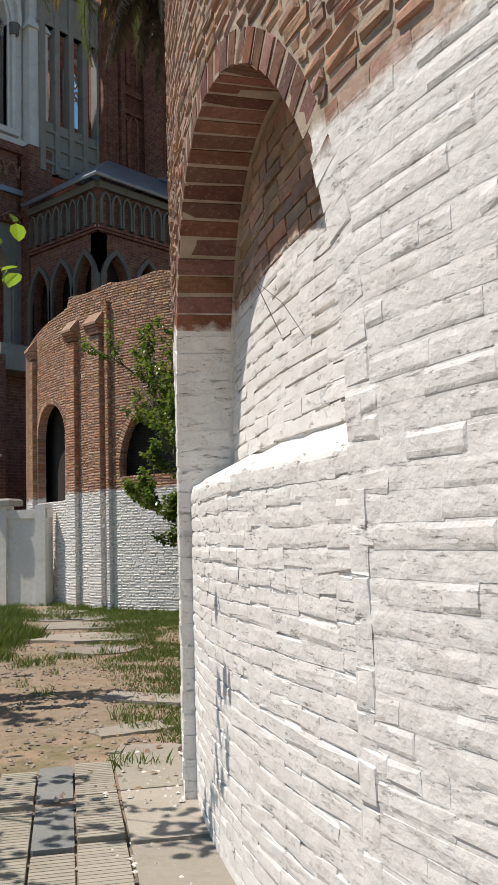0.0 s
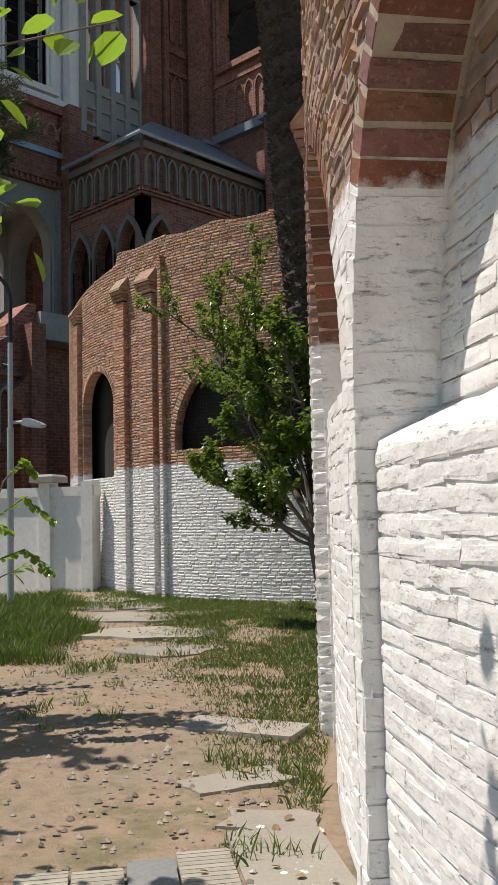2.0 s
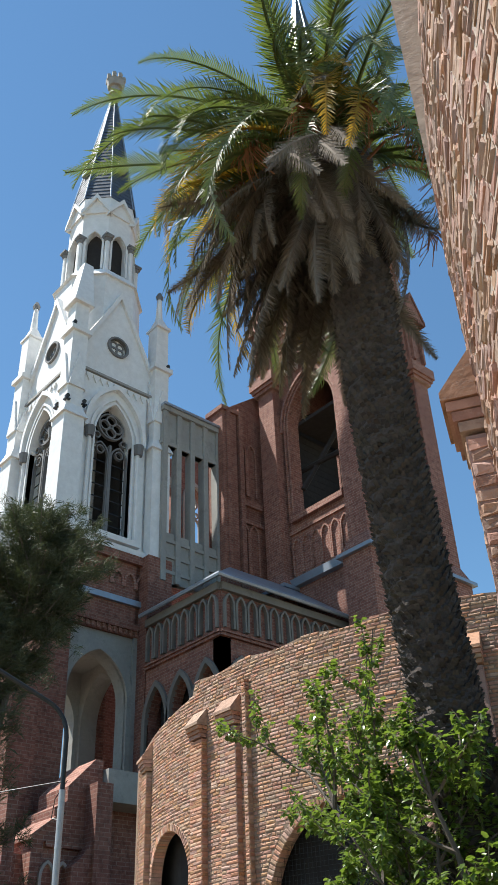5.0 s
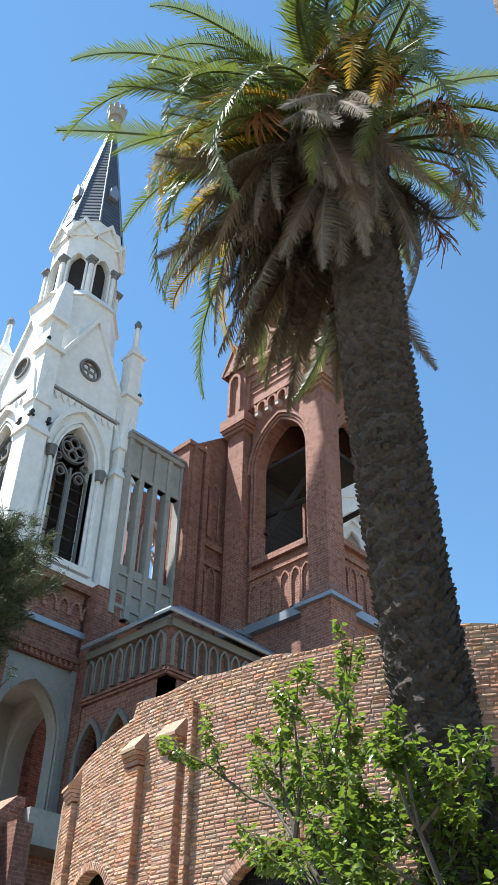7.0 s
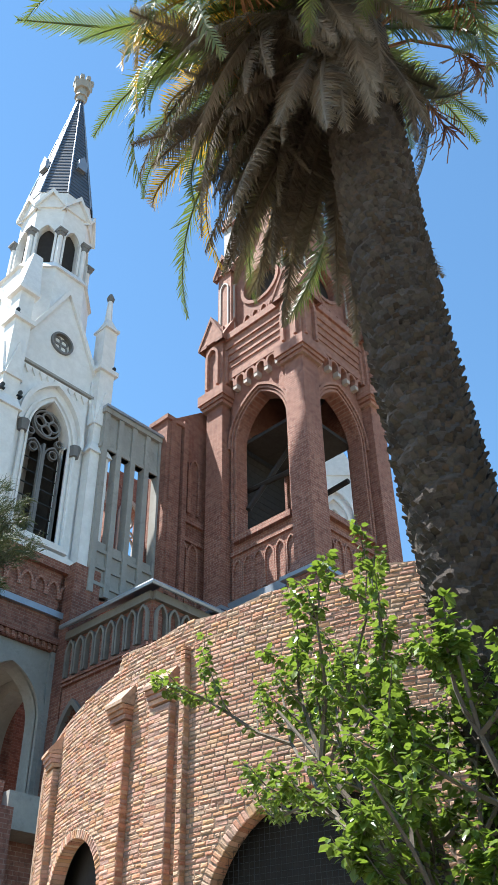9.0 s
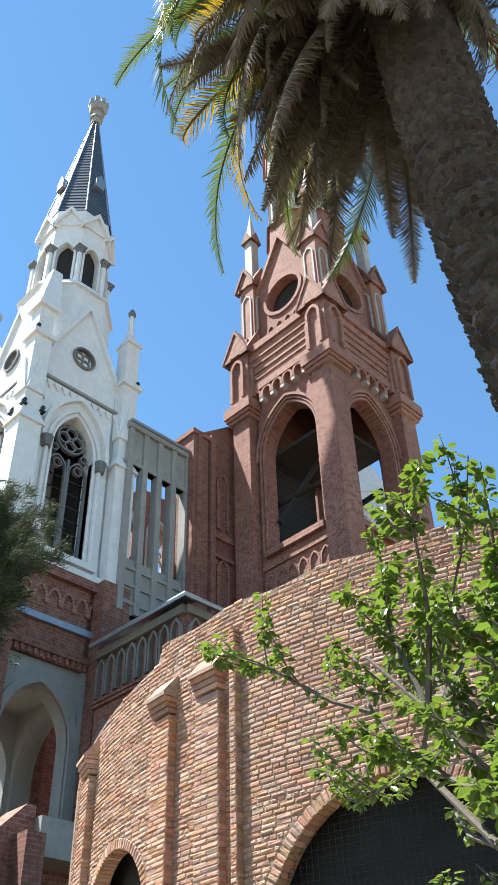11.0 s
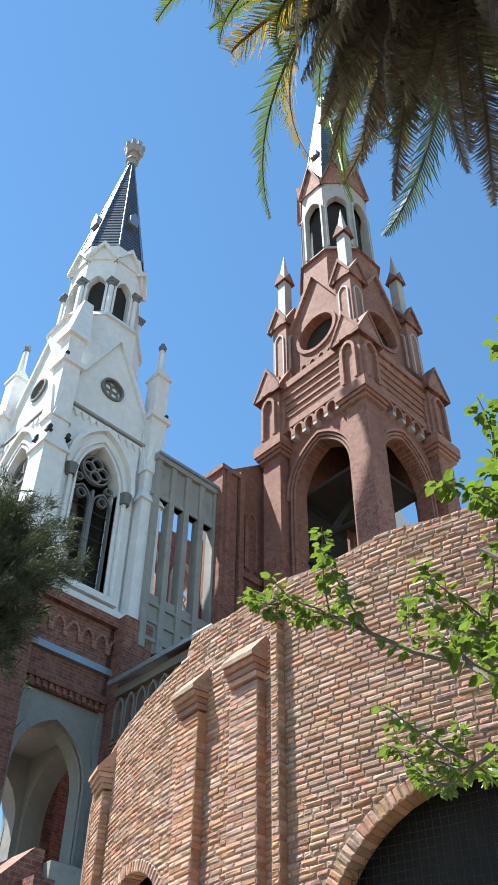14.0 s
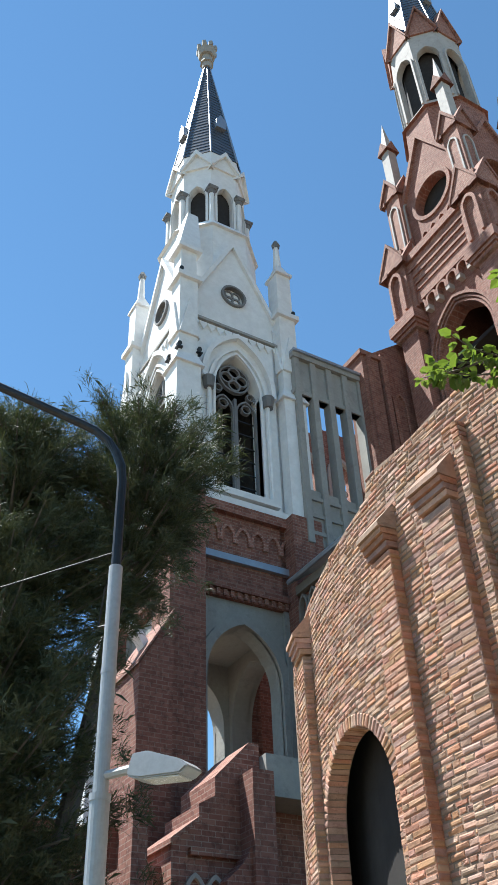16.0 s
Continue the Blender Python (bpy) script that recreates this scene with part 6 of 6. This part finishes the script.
part("lens", bm, surface("lamp_lens", (0.75, 0.75, 0.70), (0.7, 0.7, 0.66), 3.0, 60.0, 0.25), head, "pale flat lens")
bm = bmesh.new()
for k in range(7):
    box(bm, 0.16 + 0.05 * k, 0.17 + 0.05 * k, -0.09, 0.09, 0.09 - 0.012 * k, 0.125 - 0.012 * k)
part("fin", bm, M_HEAD, head)
bm = bmesh.new()
span = [Vector((0, 0, 4.7)).lerp(Vector((-7.5, -6.5, 5.3)), k / 12) + Vector((0, 0, -0.5 * math.sin(math.pi * k / 12))) for k in range(13)]
tube(bm, span, 0.008, 4)
wire = part("cable", bm, M_IRON, lamp, "thin hanging cable")
bm = bmesh.new()
tube(bm, [(0, 0.07, 4.72), (-0.18, 0.0, 4.5), (-0.24, 0.0, 4.25), (-0.05, 0.05, 4.2), (0, 0.07, 4.3)], 0.008, 4)
part("cable", bm, M_IRON, lamp, "loose loop of cable")

# ---- grille in the wide arch ----
grille = thing("window_grille", "black wire grille in the wide arched opening", "grille", on(FAR_C, FAR_R - 0.19, 283.3, 0))
GM = Matrix.Rotation(radians(283.3) + math.pi / 2, 4, "Z")
for kind_, count in (("bar", 44), ("rod", 22)):
    bm = bmesh.new()
    for k in range(1, count):
        if kind_ == "bar":
            u = -1.5 + 3.0 * k / count
            box(bm, u - 0.0014, u + 0.0014, -0.002, 0.002, 2.77, 2.95 + math.sqrt(max(0.01, 1.5 * 1.5 - u * u)))
        else:
            z = 1.5 * k / count
            w = math.sqrt(1.5 * 1.5 - z * z)
            box(bm, -w, w, 0.005, 0.012, 2.95 + z - 0.0014, 2.95 + z + 0.0014)
    tagged(part("wire_mesh", bm, M_IRON, grille, "", GM), kind="stuff")
def face_pose(c, r, a, z, tilt=0.0):
    """x along the wall (growing angle), y inward, z up."""
    t = radians(a)
    return Matrix.Translation(on(c, r, a, z)) @ Matrix.Rotation(t + math.pi / 2, 4, "Z") @ Matrix.Rotation(tilt, 4, "Y")


# added near-black drum stands in for the shade behind the arched openings
vault = thing("wall_shade_drum", "added near-black drum for the shade behind the round wall", "wall", (-15, 21.2, 0), kind="structure")
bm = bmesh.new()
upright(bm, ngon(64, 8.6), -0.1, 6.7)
part("shade_drum", bm, M_INNER_SHADE, vault, "near-black shade drum")

# ---- bricks of the two round walls ----
def sub_intervals(a0, a1, holes):
    spans = [(a0, a1)]
    for h0, h1 in holes:
        nxt = []
        for s0, s1 in spans:
            if h1 <= s0 or h0 >= s1:
                nxt.append((s0, s1))
                continue
            if h0 > s0:
                nxt.append((s0, h0))
            if h1 < s1:
                nxt.append((h1, s1))
        spans = nxt
    return [s for s in spans if s[1] - s[0] > 1e-6]


class Bricks:
    """Collects bricks laid on one curved wall: some as parts of their own, the rest joined."""

    def __init__(self, mat, parent, seed):
        self.mat, self.parent, self.r = mat, parent, random.Random(seed)
        self.v, self.f, self.single = [], [], []

    def lay(self, frame_at, w, h, proud, deep, own=False, rough=0.004, soft=False):
        """frame_at: pose with x along, y inward, z up, at the brick's centre on the wall's face."""
        r = self.r
        if own and len(self.single) < 300:
            self.single.append((frame_at, w, h, proud, deep))
            return
        b = len(self.v)
        e = min(0.008, proud * 0.8)
        j = lambda s: r.uniform(-s, s)
        for y, g in ((deep, 0.0), (-proud * 0.2, 0.0), (-proud, 0.015)) if soft else ((deep, 0.0), (-proud + e, 0.0), (-proud, e * 1.6)):
            for sx, sz in ((-1, -1), (1, -1), (1, 1), (-1, 1)):
                p = Vector((sx * (w / 2 - (g * 0.4 if soft else g)) + j(rough), y + (j(0.0013 if soft else rough * 0.9) if y < 0 else 0), sz * (h / 2 - g) + j(rough)))
                self.v.append(tuple(frame_at @ p))
        for a in (0, 4):
            for k in range(4):
                self.f.append((b + a + k, b + a + (k + 1) % 4, b + a + 4 + (k + 1) % 4, b + a + 4 + k))
        self.f.append((b + 8, b + 9, b + 10, b + 11))

    def finish(self, label):
        raw_ = raw("brickwork", self.v, self.f, self.mat, self.parent, label)
        tagged(raw_, "", kind="stuff")
        shared = []
        for s in range(6):
            r = random.Random(s)
            v, f = [], []
            for y, g in ((0.03, 0.0), (-0.25, 0.0), (-1.0, 0.12)):
                for sx, sz in ((-1, -1), (1, -1), (1, 1), (-1, 1)):
                    v.append((sx * (0.5 - g * 0.2) + r.uniform(-0.012, 0.012), (y if y > 0 else y * 1.0) + (r.uniform(-0.15, 0.15) if y < 0 else 0), sz * (0.5 - g * 1.8) + r.uniform(-0.03, 0.03)))
            for a in (0, 4):
                for k in range(4):
                    f.append((a + k, a + (k + 1) % 4, a + 4 + (k + 1) % 4, a + 4 + k))
            f.append((8, 9, 10, 11))
            mesh = bpy.data.meshes.new("brick")
            mesh.from_pydata(v, [], f)
            mesh.materials.append(self.mat)
            shared.append(mesh)
        for i, (m, w, h, proud, deep) in enumerate(self.single):
            part("brick", shared[i % 6], self.mat, self.parent, "", m @ Matrix.Diagonal((w, proud, h, 1)))


def lay_courses(bricks, c, r, a0, a1, z0, top, holes_at, course=0.061, length=0.235, joint=0.011, own=None, proud=(0.006, 0.014), head=None, lean=False, highest=None):
    deg = 180 / math.pi / r
    row, z = 0, z0
    rnd = bricks.r
    while z < (highest or max(top(a0), top(a1))) - 0.02:
        a = a0 - (row % 2) * (length / 2) * deg - rnd.uniform(0, 0.03) * deg
        holes = holes_at(z + course / 2)
        while a < a1:
            step = length * rnd.uniform(0.88, 1.1)
            if row % 6 == 5:
                step *= 0.52
            b = a + step * deg
            for s0, s1 in sub_intervals(max(a, a0), min(b, a1), holes):
                w = (s1 - s0) / deg - (joint if head is None or z > 2.7 else head)
                mid = (s0 + s1) / 2
                if w > 0.035 and z + course <= top(mid) + 0.02:
                    soft = head is not None and z < 2.75
                    bricks.lay(face_pose(c, r - (lean_back(z + course / 2) if lean else 0.0), mid, z + course / 2 + rnd.uniform(-0.004, 0.004), rnd.uniform(-0.016, 0.016)), w + (0.012 if soft else 0.0), course - (0.006 if soft else joint) + (rnd.uniform(-0.009, 0.005)), (0.0008 + 0.0045 * rnd.random() ** 3) if soft else rnd.uniform(*proud), 0.03, bool(own and own(mid, z)), 0.004 if head is None else 0.010 if soft else 0.007, soft)
            a = b
        z += course
        row += 1


def hole_span(openings, r, ring):
    def at(z):
        out = []
        for o in openings:
            if z < o["sill"]:
                continue
            w = o["w"] + ring
            if z <= o["spring"]:
                half = o["w"] if z < o["spring"] - 0.02 and not o.get("ringed") else w
            else:
                q = (z - o["spring"]) / (o["rise"] + ring)
                if q >= 1:
                    continue
                half = w * math.sqrt(1 - q * q)
            d = half / r * 180 / math.pi
            out.append((o["mid"] - d, o["mid"] + d))
        return out
    return at


def lay_jambs(bricks, c, r, o, deep, course):
    """The bricks at both sides of an opening, reaching back into the reveal."""
    z = max(o["sill"], 0.0)
    while z < o["spring"] - 0.03:
        for s in (-1, 1):
            a = o["mid"] + s * (o["w"] + 0.04) / r * 180 / math.pi
            bricks.lay(face_pose(c, r, a, z + course / 2), 0.098, course - 0.008, bricks.r.uniform(0.002, 0.008), deep, False, 0.005)
        z += course


def lay_arch(bricks, c, r, o, ring, deep, jambs=True, own=None, step=0.066):
    """Ring of voussoirs round an opening, and the bricks of its jambs, reaching back into the reveal."""
    w, rise = o["w"], o["rise"]
    samples = [(-w * math.cos(t * math.pi / 400), rise * math.sin(t * math.pi / 400)) for t in range(401)]
    run, last = 0.0, 0.0
    total = sum(math.hypot(q[0] - p[0], q[1] - p[1]) for p, q in zip(samples, samples[1:]))
    n = max(0, round(total / step))
    marks, k = [], 0
    for p, q in zip(samples, samples[1:]):
        run += math.hypot(q[0] - p[0], q[1] - p[1])
        while k < n and run >= (k + 0.5) * total / n:
            marks.append((p, math.atan2(q[1] - p[1], q[0] - p[0])))
            k += 1
    for (u, zz), ang in marks:
        nx, nz = -math.sin(ang), math.cos(ang)
        uc, zc = u + nx * (ring / 2 - 0.006), o["spring"] + zz + nz * (ring / 2 - 0.006)
        a = o["mid"] + uc / r * 180 / math.pi
        m = face_pose(c, r, a, zc, -(ang))
        bricks.lay(m, total / n - (0.02 if c is NEAR_C else 0.013), ring, bricks.r.uniform(0.001, 0.004) if c is NEAR_C else bricks.r.uniform(0.006, 0.018), deep, bool(own and own(a, zc)))
    if jambs:
        lay_jambs(bricks, c, r, o, deep, 0.058)


NEAR_COURSE = 0.076
near_bricks = Bricks(M_BRICK_NEAR, wall_near, 3)
NO = hole_span(NEAR_OPEN, NEAR_R, 0.14)
near_own = lambda a, z: 244.6 < a < 247.6 and 0.9 < z < 2.7 or 229.5 < a < 243 and 3.75 < z < 5.2
lay_courses(near_bricks, NEAR_C, NEAR_R, 209.55, 262, 0.0, lambda a: 2.75, NO, course=NEAR_COURSE, length=0.255, joint=0.019, own=near_own, proud=(0.004, 0.013), head=0.0)
lay_courses(near_bricks, NEAR_C, NEAR_R, 209.55, 262, NEAR_COURSE * 36, near_top, NO, course=0.066, length=0.195, joint=0.02, own=near_own, proud=(0.003, 0.016), head=0.02, lean=True)
soffit = Bricks(M_VOUSSOIR, wall_near, 9)
for o in NEAR_OPEN:
    lay_arch(soffit, NEAR_C, NEAR_R, o, 0.135, 0.31, False, None, 0.112)
    lay_jambs(near_bricks, NEAR_C, NEAR_R, o, 0.31, 0.125)
    d = o["w"] / NEAR_R * 180 / math.pi
    lay_courses(near_bricks, NEAR_C, NEAR_R - 0.07, o["mid"] - d, o["mid"] + d, 0.0, lambda a: o["ledge"] - 0.02, lambda z: [], course=NEAR_COURSE, length=0.285, joint=0.009, proud=(0.001, 0.008), head=0.0)
    lay_courses(near_bricks, NEAR_C, NEAR_R - PANEL_DEEP, o["mid"] - d, o["mid"] + d, o["ledge"] + 0.14, lambda a: crown(o, a, NEAR_R), lambda z: [], course=NEAR_COURSE, length=0.285, joint=0.009, proud=(0.001, 0.007), head=0.0, highest=3.5)
for a, wide, proud, top_z, store, c, r in ((210.7, 0.38, 0.115, 4.15, near_bricks, NEAR_C, NEAR_R),):
    z, row = 0.0, 0
    while z < top_z - 0.05:
        cuts = (-wide / 2, 0.02, wide / 2) if row % 2 else (-wide / 2, -0.08, wide / 2)
        for u0, u1 in zip(cuts, cuts[1:]):
            store.lay(face_pose(c, r + proud, a, z + NEAR_COURSE / 2) @ Matrix.Translation(((u0 + u1) / 2, 0, 0)), u1 - u0 - 0.008, NEAR_COURSE - 0.015, store.r.uniform(0.004, 0.011), 0.05)
        for s in (-1, 1):
            store.lay(face_pose(c, r, a, z + NEAR_COURSE / 2) @ Matrix.Translation((s * wide / 2, -proud / 2, 0)) @ Matrix.Rotation(s * math.pi / 2, 4, "Z"), proud - 0.01, NEAR_COURSE - 0.015, store.r.uniform(0.004, 0.014), 0.02, False, 0.008)
        z += NEAR_COURSE
        row += 1
soffit.finish("dark red arch bricks with pale joints")
near_bricks.finish("rough limewashed old brickwork")

far_bricks = Bricks(M_BRICK_FAR, wall_far, 4)
for o in FAR_OPEN:
    o["ringed"] = False
FO = hole_span(FAR_OPEN, FAR_R, 0.13)
far_own = lambda a, z: 272.5 < a < 282 and 4.6 < z < 6.9
lay_courses(far_bricks, FAR_C, FAR_R, 240, 306, 0.0, far_top, FO, own=far_own, proud=(0.004, 0.013), joint=0.015, length=0.185, course=0.058)
for o in FAR_OPEN:
    lay_arch(far_bricks, FAR_C, FAR_R, o, 0.125, 0.19)
for a, wide, proud in ((248.3, 0.36, 0.11), (263.6, 0.36, 0.11), (269.3, 0.40, 0.11), (271.9, 0.09, 0.10)):
    z, row = 0.0, 0
    while z < (5.85 if wide > 0.1 else 6.6):
        cuts = (-wide / 2, wide / 2) if wide < 0.1 else (-wide / 2, 0.02, wide / 2) if row % 2 else (-wide / 2, -0.08, wide / 2)
        for u0, u1 in zip(cuts, cuts[1:]):
            far_bricks.lay(face_pose(FAR_C, FAR_R + proud, a, z + 0.029) @ Matrix.Translation(((u0 + u1) / 2, 0, 0)), u1 - u0 - 0.008, 0.046, far_bricks.r.uniform(0.004, 0.011), 0.05)
        for s in (-1, 1):
            far_bricks.lay(face_pose(FAR_C, FAR_R, a, z + 0.029) @ Matrix.Translation((s * wide / 2, -proud / 2, 0)) @ Matrix.Rotation(s * math.pi / 2, 4, "Z"), proud - 0.01, 0.046, 0.008, 0.02)
        z += 0.058
        row += 1
far_bricks.finish("warm weathered brickwork painted white below")
